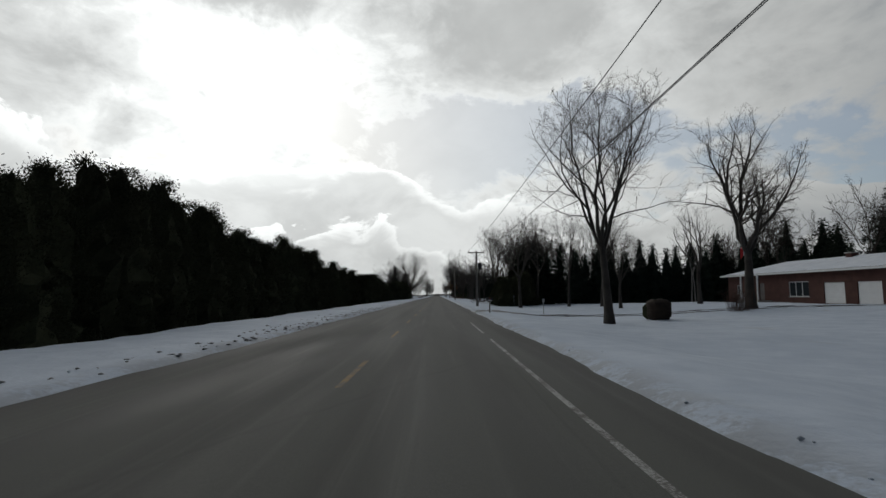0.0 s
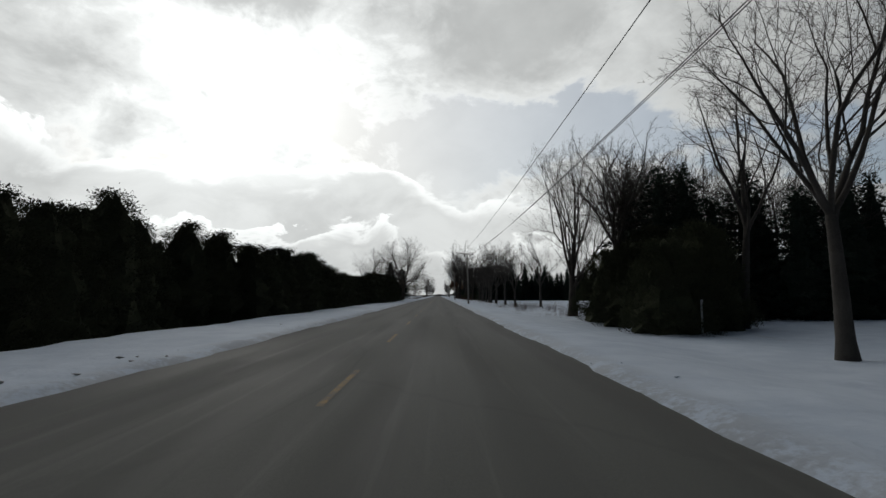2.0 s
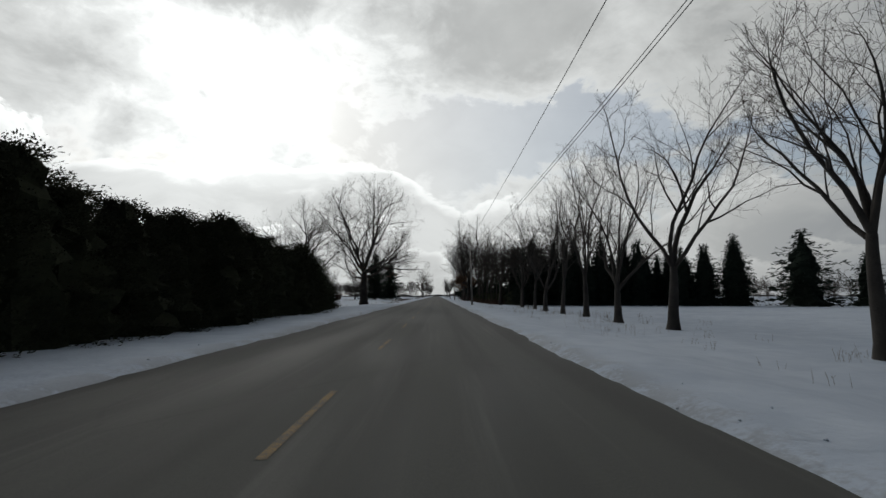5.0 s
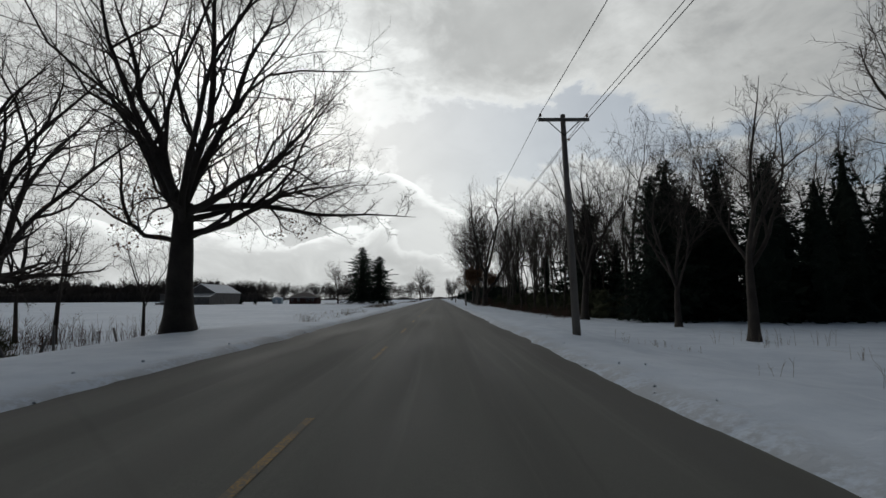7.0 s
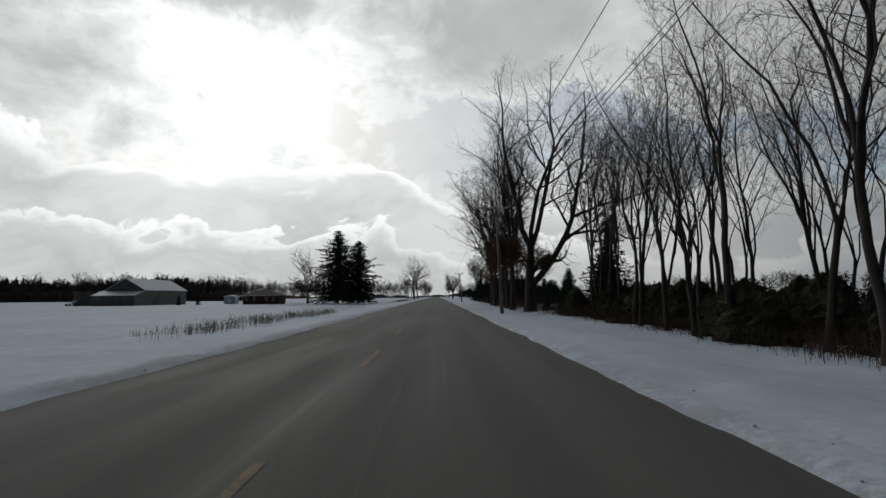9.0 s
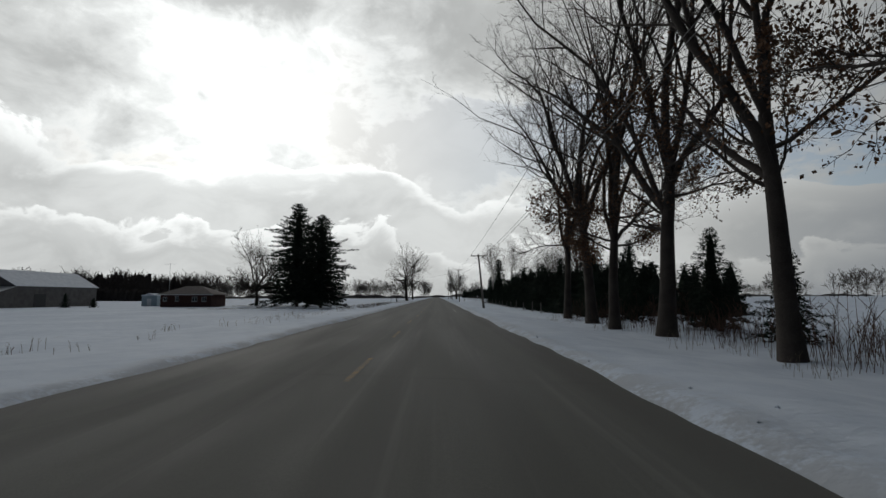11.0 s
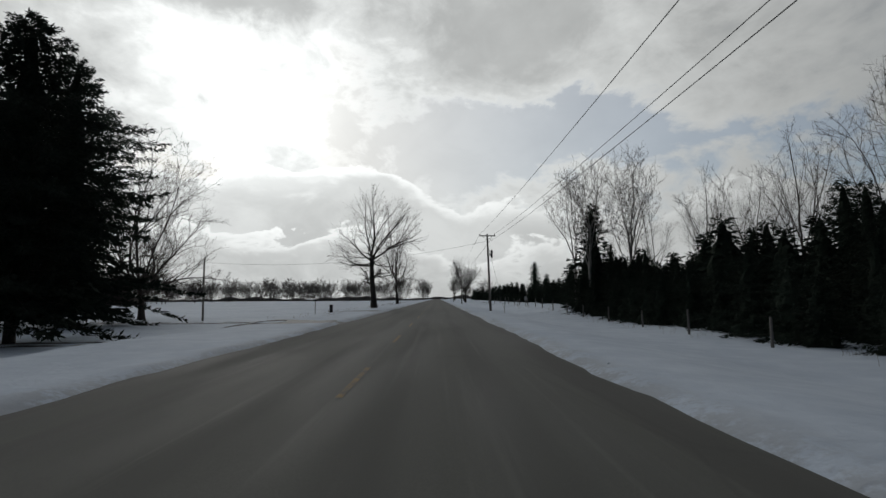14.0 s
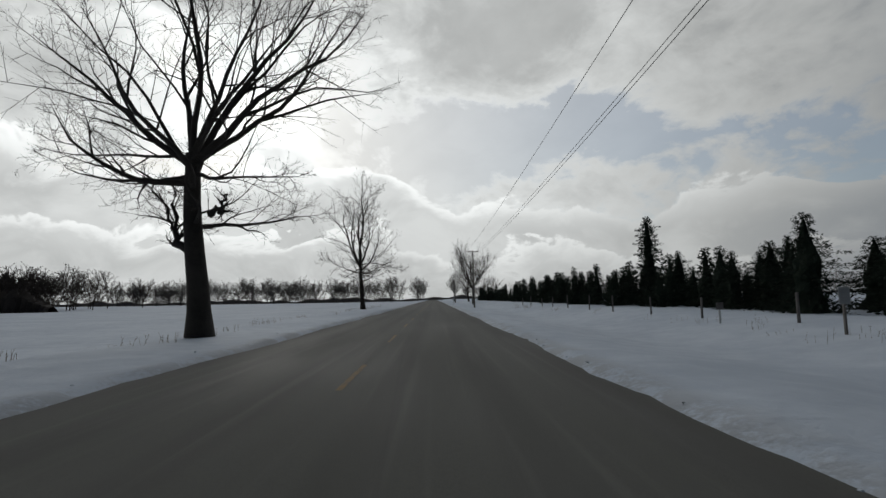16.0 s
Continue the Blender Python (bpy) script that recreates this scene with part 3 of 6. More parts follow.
def ground_z(x, y):
    """Height of the snow: a low bank beside the road, a swale on one side, fields lying a little lower."""
    x, y = np.asarray(x, dtype=float), np.asarray(y, dtype=float)
    edge = 0.11 * wave(x * 0, y, 0.31, 1) + 0.08 * wave(x * 0, y, 1.3, 4) + 0.05 * wave(x * 0, y, 3.1, 2)
    left, right = ROAD_L + edge, ROAD_R + 0.8 * edge
    bank_l = soft(-x, -left - 0.05, -left + 0.55)
    bank_r = soft(x, right - 0.05, right + 0.55)
    rough = 0.035 * wave(x, y, 1.6, 3) + 0.03 * wave(x, y, 3.7, 5) + 0.05 * wave(x, y, 0.35, 7)
    z = -0.09 + 0.17 * (bank_l + bank_r) + rough * (bank_l + bank_r)
    low = soft(-x, 10.5, 17.5) * (1.28 - 0.9 * soft(y, 470, 540) * soft(-x, 30, 8))
    z = z - low
    z = z - 0.42 * soft(x, 4.5, 9.0) + 0.95 * soft(x, 11, 38) * (1 - soft(y, 60, 105))
    z = z + 0.85 * soft(x, 8.5, 15.5) * soft(y, 425, 455)
    z = z + 0.25 * wave(x, y, 0.03, 2) * soft(np.abs(x + 1.3), 20, 60)
    return z


def at_ground(x, y):
    return float(ground_z(x, y))


def build_ground():
    xs = np.concatenate([-np.geomspace(2600, 60, 14), np.arange(-56, -24, 4.0), np.arange(-24, -8, 1.0), np.arange(-8, ROAD_L + 0.9, 0.14),
                         np.linspace(ROAD_L + 1.2, ROAD_R - 0.9, 5), np.arange(ROAD_R - 0.6, 5.4, 0.14), np.arange(5.6, 24, 0.9),
                         np.arange(24, 60, 4.0), np.geomspace(60, 2600, 14)])
    ys = np.concatenate([-np.geomspace(2600, 60, 8), np.arange(-50, -8, 4.0), np.arange(-8, 556, 0.75), np.arange(561, 700, 3.0), np.geomspace(705, 3600, 24)])
    X, Y = np.meshgrid(xs, ys)
    V = np.stack([X, Y, ground_z(X, Y)], axis=-1).reshape(-1, 3)
    nx, ny = len(xs), len(ys)
    i = (np.arange(ny - 1)[:, None] * nx + np.arange(nx - 1)[None, :]).ravel()
    Q = np.stack([i, i + 1, i + nx + 1, i + nx], axis=1)
    ob = new("ground", mesh_of("ground", V, Q, SNOW, smooth=True))
    tagged(ob, "snow-covered verge and farm fields with thrown road grit", "snow", kind="structure")


def build_road():
    ys = np.concatenate([np.arange(-400, 1200, 8.0), np.geomspace(1200, 3500, 20)])
    cross = [(ROAD_L - 0.9, -0.05), (CENTRE - 3.4, -0.015), (CENTRE, 0.03), (CENTRE + 3.5, -0.015), (ROAD_R + 0.9, -0.05)]
    V = np.array([(x, y, z) for y in ys for x, z in cross])
    n = len(cross)
    i = (np.arange(len(ys) - 1)[:, None] * n + np.arange(n - 1)[None, :]).ravel()
    Q = np.stack([i, i + 1, i + n + 1, i + n], axis=1)
    road = new("road", mesh_of("road", V, Q, ASPHALT, smooth=True))
    tagged(road, "grey two-lane asphalt road with salt streaks and cracks", "road", kind="structure")
    # painted lines: thin raised strips
    dash = mesh_of("centre_dash", [(-0.055, 0, 0), (0.055, 0, 0), (0.055, 3.2, 0), (-0.055, 3.2, 0)], [[0, 1, 2, 3]], YELLOW)
    y = -28.0
    while y < 760:
        ob = child("centre_dash", dash, road)
        ob.location = (CENTRE + (0.10 if 340 < y < 440 else 0.0), y, 0.035)
        y += 9.0 if y < 300 else 9.17 if y < 412 else 11.0 if y < 420 else 9.0
    for a, b in EDGE_LINE:
        x = CENTRE + 3.40
        ob = child("edge_line", mesh_of("edge_line", [(x - 0.05, a, -0.009), (x + 0.05, a, -0.010), (x + 0.05, b, -0.010), (x - 0.05, b, -0.009)], [[0, 1, 2, 3]], WHITE_LINE), road)


EDGE_LINE = [(-10, 17.0), (19.5, 27.0), (353.5, 361.0)]
build_ground()
build_road()

# ---- hedge of cedars on the near side of the first field ----
CEDARS = [cedar_meshes(11 + i, h, w, 150, 80, rt, 0.62) for i, (h, w, rt) in enumerate([(8.6, 2.0, 0.75), (9.2, 1.9, 0.6), (8.0, 2.1, 0.85), (8.9, 1.8, 0.55), (7.6, 2.1, 0.9)])]
HEDGE_Y, HEDGE_TALL = (0, 18, 45, 70, 86, 95, 109, 114, 135, 174, 190, 201), (1.08, 1.08, 1.00, 0.95, 0.86, 0.74, 0.82, 0.62, 0.64, 0.64, 0.64, 0.58)
rng = random.Random(5)
y = -14.0
while y < 201.5:
    x = -17.4 + 3.4 * float(soft(y, 87, 95)) + 2.3 * float(soft(y, 130, 155)) - 3.1 * float(soft(y, 178, 201)) + rng.uniform(-0.3, 0.3)
    tall = float(np.interp(y, HEDGE_Y, HEDGE_TALL)) * rng.uniform(0.93, 1.05)
    wide = rng.uniform(1.2, 1.45)
    plant("cedar_tree", CEDARS[rng.randrange(5)], x, y, at_ground(x, y) - 0.1, rng.uniform(0, 360), (wide, wide, tall),
          "dense dark green cedar in a tall roadside windbreak", "cedar windbreak")
    y += rng.uniform(1.9, 2.8)


# ---- utility poles ----
POLES = [(4.8, -17.0, 6.9, 0.0), (4.85, 59.8, 6.6, -0.11), (4.92, 136.5, 8.25, -0.2), (5.25, 212.8, 8.45, -0.3), (5.4, 290.5, 8.8, -0.35),
         (6.2, 371.0, 6.85, -0.67), (6.6, 450.7, 9.25, -0.3), (6.9, 529.0, 9.4, -0.1), (7.0, 606.0, 9.0, 0.0)]


def utility_pole(x, y, top, lean):
    z0 = at_ground(x, y) - 0.05
    ob = empty("utility_pole", x, y, z0)
    h = top - z0
    part("post", rod(bmesh.new(), (0, 0, 0), (lean, 0, h + 0.25), 0.16, 0.10, 12), POLE_WOOD, ob, smooth=True)
    arm = boxed(lean - 1.0, lean + 1.0, -0.21, -0.10, h - 0.06, h + 0.06, bevel=0.012)
    part("crossarm", arm, POLE_WOOD, ob)
    for s in (-1, 1):
        part("brace", rod(bmesh.new(), (lean + s * 0.62, -0.12, h - 0.05), (lean * 0.93, -0.10, h - 0.62), 0.02, 0.02, 6), DARK_METAL, ob)
    for dx in (-0.92, 0.92):
        bm = rod(bmesh.new(), (lean + dx, -0.155, h + 0.05), (lean + dx, -0.155, h + 0.13), 0.02, 0.02, 8)
        rod(bm, (lean + dx, -0.155, h + 0.13), (lean + dx, -0.155, h + 0.19), 0.055, 0.05, 10)
        rod(bm, (lean + dx, -0.155, h + 0.19), (lean + dx, -0.155, h + 0.25), 0.045, 0.03, 10)
        part("insulator", bm, PORCELAIN, ob)
    part("insulator", rod(rod(bmesh.new(), (lean * 0.9 + 0.08, 0, h - 0.75), (lean * 0.9 + 0.20, 0, h - 0.75), 0.025, 0.025, 8), (lean * 0.9 + 0.20, 0, h - 0.79), (lean * 0.9 + 0.20, 0, h - 0.71), 0.045, 0.04, 10), PORCELAIN, ob)
    tagged(ob, "weathered wooden utility pole with a single crossarm", "utility pole", "roadside poles")
    return ob


for p in POLES:
    utility_pole(*p)


def wire(a, b, sag, name="power_line", r=0.0125, label="thin sagging overhead power cable between wooden poles"):
    a, b = Vector(a), Vector(b)
    pts = [a.lerp(b, i / 24) - Vector((0, 0, sag * 4 * (i / 24) * (1 - i / 24))) for i in range(25)]
    me = tube_mesh(name, [([np.array(p) for p in pts], [r] * 25, 0)], CABLE, lambda q: 5)
    return tagged(new(name, me), label, "power line", "overhead cables")


for (x0, y0, t0, l0), (x1, y1, t1, l1) in zip(POLES, POLES[1:]):
    for dx, dz in ((-0.92, 0.24), (0.92, 0.24), (0.24, -0.34 if y0 < 130 else -0.74)):
        dy = -0.155 if dz > 0 else 0.0
        wire((x0 + l0 + dx, y0 + dy, t0 + dz), (x1 + l1 + dx, y1 + dy, t1 + dz), 0.55)

# ---- roadside maples and other bare trees ----
MAPLE_LABEL = "bare grey-barked maple with upright forking limbs in snow"


GROWN = {}


def roadside_tree(x, y, H, r, clear, limbs, spread, counts, seed, label, group="", bark=None, twig=None, category="tree", **more):
    GROWN[seed] = grow(seed, H, r, clear, limbs, spread, counts, **more)
    me = bare_meshes("tree", GROWN[seed], bark or BARK, twig or TWIG)
    return plant("bare_tree", me, x, y, at_ground(x, y) - 0.06, 0, 1, label, group, category)


# front-lawn trees
roadside_tree(11.0, 31.6, 16.4, 0.31, 4.6, 7, 40, (12, 8, 7), 3, MAPLE_LABEL, thick=1.0, upright=0.1, wide=6.0, lift=0.07)
roadside_tree(26.5, 41.5, 17.8, 0.44, 4.6, 7, 54, (10, 8, 7), 7, "large bare maple with twisting limbs on a snowy lawn", thick=1.2, upright=0.12, wob=0.2, wide=6.2)
roadside_tree(11.7, 69.5, 14.4, 0.25, 3.8, 7, 44, (11, 8, 6), 12, MAPLE_LABEL, upright=0.15, fat=0.85, thick=0.95, wide=4.8, lift=0.07)
roadside_tree(18.5, 69.3, 14.6, 0.20, 5.0, 6, 42, (10, 8, 5), 14, MAPLE_LABEL, fat=0.85, thick=0.9, wide=4.6)
roadside_tree(21.4, 64.0, 15.0, 0.22, 4.6, 6, 42, (10, 8, 5), 15, MAPLE_LABEL, fat=0.85, thick=0.9, wide=4.6)
roadside_tree(20.8, 55.9, 9.6, 0.20, 3.0, 6, 46, (10, 8, 5), 16, MAPLE_LABEL, fat=0.85, thick=0.9, wide=3.8)
roadside_tree(31.0, 58.0, 13.0, 0.28, 4.0, 5, 45, (7, 6, 5), 17, MAPLE_LABEL)
for i, (dx, dy) in enumerate([(0, 0), (0.55, 0.1)]):
    roadside_tree(36.0 + dx, 69.5 + dy, 9.0, 0.09, 3.4, 3, 22, (6, 5), 30 + i, "slim pale birch stem standing in a pair", bark=BARK_PALE)
roadside_tree(11.9, 99.2, 16.2, 0.40, 3.3, 8, 62, (14, 9, 6), 21, "wide dense bare maple with many low upright limbs", bark=BARK_DARK, lift=0.09, upright=0.08, wide=7.2, fork=0.3, low=2, fat=0.85, thick=0.85, wob=0.13)
roadside_tree(16.5, 82.0, 15.0, 0.26, 5.0, 5, 34, (8, 6, 5), 23, MAPLE_LABEL)
roadside_tree(13.5, 92.5, 16.5, 0.25, 5.0, 5, 34, (8, 6, 5), 24, MAPLE_LABEL)

# the row of maples beside the open lawn
for i, (x, y, H, r, w) in enumerate([(16.1, 133.0, 12.5, 0.22, 3.6), (13.6, 143.0, 12.0, 0.24, 3.6), (13.2, 153.0, 12.5, 0.25, 4.0), (12.8, 165.2, 15.2, 0.32, 5.0), (12.5, 172.5, 13.2, 0.30, 3.4), (12.8, 180.8, 15.6, 0.27, 4.2),
                                     (12.85, 188.9, 12.2, 0.24, 3.4), (12.95, 197.4, 15.4, 0.31, 5.0), (13.4, 206.0, 11.4, 0.22, 3.6), (13.1, 214.5, 11.0, 0.25, 3.4), (14.6, 224.0, 12.5, 0.22, 3.8), (12.4, 235.8, 15.0, 0.34, 4.6)]):
    roadside_tree(x, y, H, r, (3.0, 2.3, 3.4)[i % 3], 4 + i % 3, 40, (10, 8, 6), 40 + i, "bare maple in a planted roadside row with forked stem", "roadside maples", wob=0.16, thick=1.0, upright=0.2, wide=w * 1.15, lift=0.07, fat=0.9, bark=BARK_DARK if i > 8 else None)

# the great oak and its neighbour where the hedge ends
roadside_tree(-11.5, 216.1, 20.8, 0.64, 5.2, 12, 84, (13, 9, 6), 61, "massive spreading bare oak with thick trunk beside the road", bark=BARK_DARK, wob=0.19, lift=0.035, low=4, fat=1.1, thick=1.0, upright=0.06, wide=10.6, fork=0.35)
roadside_tree(-21.5, 217.5, 19.0, 0.52, 4.2, 10, 84, (11, 8, 6), 62, "broad bare tree with low curving limbs", bark=BARK_DARK, wob=0.2, lift=0.04, low=4, fat=1.1, thick=1.1, upright=0.1, wide=8.4, fork=0.25)
roadside_tree(-23.0, 224.0, 9.0, 0.16, 3.0, 5, 40, (6, 5, 4), 63, "small bare tree on a field edge", bark=BARK_DARK)
roadside_tree(-27.0, 226.0, 10.0, 0.15, 3.0, 4, 40, (6, 5, 4), 64, "small bare tree on a field edge", bark=BARK_DARK)
roadside_tree(-18.6, 225.5, 8.0, 0.13, 2.2, 4, 40, (6, 5, 4), 65, "small bare tree on a field edge", bark=BARK_DARK)

# the oaks past the little wood, holding some brown leaves
roadside_tree(10.5, 305.2, 30.0, 0.64, 6.5, 3, 26, (11, 9, 5), 712, "old leaning oak with dead brown leaves still hanging", bark=BARK_DARK, wob=0.2, lift=0.07, fat=1.3, thick=1.2, upright=0.2, wide=9.0, low=3,
              boughs=[([(0.2, 0, 3.0), (1.6, -0.2, 4.4), (4.2, -0.4, 8.2), (5.4, -0.5, 11.5), (5.8, -0.3, 15.5), (7.0, 0.2, 20.0), (7.4, 0.8, 26.0)], 0.42, 0.06), ([(4.3, -0.4, 8.6), (7.6, -0.8, 9.3), (12.2, -1.2, 7.8), (14.5, -1.4, 9.0)], 0.17, 0.03),
                      ([(5.2, -0.45, 10.8), (8.2, -1.0, 12.2), (12.0, -1.6, 12.8), (15.6, -2.0, 14.6)], 0.20, 0.03), ([(5.8, -0.3, 15.0), (8.5, 0.5, 18.5), (12.5, 1.0, 21.0)], 0.16, 0.03), ([(0.0, 0, 5.5), (-1.6, -0.6, 6.6), (-3.8, -1.0, 6.2)], 0.13, 0.03)])
for i, (x, y, H, r) in enumerate([(9.6, 312.2, 27.0, 0.38), (10.1, 319.5, 25.0, 0.32), (10.3, 327.6, 28.5, 0.40), (9.9, 333.0, 25.0, 0.30), (10.4, 338.5, 28.0, 0.38), (10.6, 345.5, 22.0, 0.30)]):
    roadside_tree(x, y, H, r, 6.5, 6, 46, (12, 8, 5), 72 + i, "tall bare tree in a close roadside row", "oaks by the road", bark=BARK_DARK, low=4 if i < 4 else 2, fat=1.2, thick=1.1, upright=0.08, wob=0.17, wide=8.2, fork=0.35, lift=0.06)

# field side further on
roadside_tree(-9.8, 465.8, 18.8, 0.48, 7.0, 10, 96, (10, 7, 4), 81, "old pollarded bare tree with a hollow burred trunk", bark=BARK, wob=0.14, lift=0.035, low=5, thick=1.0, fat=1.1, upright=0.05, wide=8.4, fork=0.26, droop=0.03,
              boughs=[([(-0.35, -0.1, 3.6), (-0.9, -0.2, 3.9), (-1.15, -0.2, 4.6), (-1.3, -0.2, 6.6)], 0.22, 0.03), ([(0.3, -0.1, 5.2), (0.95, -0.3, 5.4), (1.1, -0.3, 6.2)], 0.16, 0.05), ([(-0.9, -0.2, 4.2), (-1.7, -0.2, 5.4), (-2.3, -0.2, 7.0)], 0.10, 0.02)])
roadside_tree(-10.4, 517.6, 21.5, 0.36, 6.0, 6, 80, (9, 7, 5), 82, "tall bare roadside tree with a straight stem", leader=1.0, bark=BARK_DARK, low=8, fat=1.7, wide=8.0, lift=0.02)
roadside_tree(-51.0, 446.0, 23.0, 0.50, 4.0, 11, 78, (13, 8, 5), 83, "wide bare tree standing behind tall spruces", lift=0.03, low=7, fat=3.0, thick=1.4, bark=BARK_DARK, wide=10.0)
roadside_tree(-39.0, 455.0, 26.5, 0.45, 4.0, 11, 72, (13, 8, 5), 84, "wide bare tree standing behind tall spruces", lift=0.04, low=5, fat=2.0, thick=1.2, bark=BARK_DARK, wide=11.0)
for i, (x, y, H) in enumerate([(10.5, 575.0, 19.0), (11.5, 590.0, 18.5), (12.5, 622.0, 16.0), (11.0, 700.0, 14.0), (12.0, 735.0, 15.0), (-11.0, 845.0, 16.0), (-13.0, 860.0, 18.0), (-9.0, 853.0, 17.0)]):
    roadside_tree(x, y, H * 1.1, 0.34, 4.0, 8, 60, (12, 9), 90 + i, "distant bare roadside tree", "far roadside trees", twig=HAZED_TWIG, fat=2.2, wide=0.36 * H)

# ---- the little wood of slim trees ----
WOOD = [bare_meshes("tree", grow(110 + i, 17.5, 0.16, 4.0 + 1.2 * (i % 4), 3, 26, (9, 7, 4), leader=0.0 if i % 3 == 0 else 1.0, wob=0.16, lift=0.11, thick=1.0, sway=2.6, upright=0.2, wide=3.6, fork=0.4, fat=1.0), BARK_DARK, TWIG) for i in range(7)]
rng = random.Random(9)
for i in range(66):
    y = 241 + 52 * rng.random() if i > 14 else 243 + i * 3.2
    x = 12.2 + 17 * rng.random() if i > 14 else 11.4 + 2.2 * rng.random()
    plant("bare_tree", WOOD[rng.randrange(7)], x, y, at_ground(x, y) - 0.1, rng.uniform(0, 360), rng.uniform(0.74, 1.0) * (0.86 if y < 256 else 1.0), "slim dark bare tree in a small roadside wood", "wood trees", lean=(rng.gauss(0, 2), rng.gauss(0, 2)))
WOOD_FAR = [bare_meshes("tree", grow(150 + i, 16.5, 0.15, 5.0, 6, 34, (10, 8), wob=0.17, fat=2.0, wide=4.0), BARK_DARK, TWIG) for i in range(3)]
for i in range(11):
    y, x = rng.uniform(232, 240), 15.5 + 2.2 * i
    plant("bare_tree", WOOD[rng.randrange(7)], x, y, at_ground(x, y) - 0.1, rng.uniform(0, 360), rng.uniform(0.92, 1.12), "tall bare tree rising beside a spruce windbreak", "tall trees behind spruces")
for i in range(12):
    y, x = 42 + 4.4 * i + rng.uniform(-1, 1), rng.uniform(54, 70)
    plant("bare_tree", WOOD_FAR[rng.randrange(3)], x, y, at_ground(x, y) - 0.1, rng.uniform(0, 360), rng.uniform(0.95, 1.2), "tall bare tree standing behind the bungalow", "trees behind the house")
POPLAR = [bare_meshes("tree", grow(140 + i, 15.0, 0.13, 3.2, 4, 26, (8, 6, 3), leader=1.0, wob=0.10, lift=0.13, fat=0.9, thick=1.0, wide=3.8), BARK, TWIG) for i in range(4)]
for i in range(15):
    y, x = 398 + 3.4 * i + rng.uniform(-1.5, 1.5), rng.uniform(20.5, 31)
    plant("bare_tree", POPLAR[rng.randrange(4)], x, y, at_ground(x, y) - 0.1, rng.uniform(0, 360), rng.uniform(0.78, 1.12), "slim upright bare poplar behind a row of conifers", "poplars behind conifers")
for i in range(30):
    y, x = rng.uniform(78, 104), rng.uniform(14, 75)
    if y < 92:
        y += 14
    plant("bare_tree", WOOD_FAR[rng.randrange(3)], x, y, at_ground(x, y) - 0.1, rng.uniform(0, 360), rng.uniform(0.8, 1.05), "slim bare tree rising behind spruces", "trees behind the house")
roadside_tree(32.5, 417.0, 19.0, 0.34, 5.0, 8, 50, (11, 8, 5), 85, "broad bare tree behind a row of conifers", bark=BARK_DARK, fat=1.6, thick=1.2, upright=0.1, wide=6.8)
PALE = [bare_meshes("tree", grow(130 + i, 13.0, 0.14, 3.6, 5, 30, (9, 7, 4), wob=0.14, wide=3.2, fork=0.4), BARK_PALE, TWIG) for i in range(2)]
for i, (x, y, s) in enumerate([(15.9, 445.6, 1.32), (15.2, 437.6, 1.28), (20.5, 441.0, 1.42), (22.5, 446.0, 1.3)]):
    plant("bare_tree", PALE[i % 2], x, y, at_ground(x, y) - 0.1, 70 * i, s, "pale-barked bare poplar beside a dark spruce", "pale poplars")

# ---- evergreens ----
SPRUCES = [spruce_meshes(200 + i, h, w, 0.4, wh, 1.0, needle=0.9, taper=0.80, core=0.44, ragged=1.4) for i, (h, w, wh) in enumerate([(12.0, 4.1, 23), (11.0, 3.9, 21), (12.5, 3.9, 23)])]
PINES = [spruce_meshes(220 + i, h, w, 0.05, wh, 1.5, needle=0.62, taper=0.80, core=0.5, ragged=1.4) for i, (h, w, wh) in enumerate([(6.6, 3.0, 16), (7.2, 2.8, 16), (5.8, 2.9, 14), (6.2, 3.2, 14)])]
FAR_PINES = [spruce_meshes(230 + i, 6.6, 2.4, 0.05, 13, 0.4, needle=1.3) for i in range(2)]
FAR_SPRUCES = [spruce_meshes(210 + i, 12.0, 3.8, 0.3, 18, 0.5, needle=1.15, taper=0.74, core=0.62, ragged=1.4) for i in range(2)]
rng = random.Random(14)


def spruce(x, y, s, label, group="", kinds=None):
    kinds = kinds or SPRUCES
    wide = s * rng.uniform(0.9, 1.18)
    return plant("spruce_tree", kinds[rng.randrange(len(kinds))], x, y, at_ground(x, y) - 0.1, rng.uniform(0, 360), (wide, wide, s * rng.uniform(0.88, 1.08)), label, group, "conifer")


for i in range(22):
    x = 15.6 + i * 2.4
    spruce(x, 90.5 + rng.uniform(-1.2, 1.2), rng.uniform(0.86, 1.06), "dark spruce in a tall windbreak beside a lawn", "spruce windbreak", SPRUCES if x < 28 else FAR_SPRUCES)
for i in range(9):
    x = 16 + i * 5.2
    spruce(x, 96.0 + rng.uniform(-1.2, 1.2), rng.uniform(0.8, 1.0), "dark spruce in a tall windbreak beside a lawn", "spruce windbreak", FAR_SPRUCES)
JUNIPER = cedar_meshes(33, 3.0, 1.7, 60, 24, 0.95)
SHRUB = [cedar_meshes(31, 4.6, 2.3, 240, 110, 0.9, 0.65)]
for x, y, s in [(11.9, 89.5, 1.12), (11.5, 84.5, 1.12), (11.2, 79.8, 1.05), (14.0, 87.0, 1.4), (14.2, 82.0, 1.3)]:
    plant("cedar_tree", SHRUB[0], x, y, at_ground(x, y) - 0.1, rng.uniform(0, 360), s, "broad rounded dark cedar at the lawn's corner", "corner cedars", "conifer")
plant("cedar_tree", SHRUB[0], -16.6, 211.0, at_ground(-16.6, 211.0) - 0.1, 40, (0.85, 0.85, 0.62), "rounded dark cedar under a bare tree", "", "conifer")
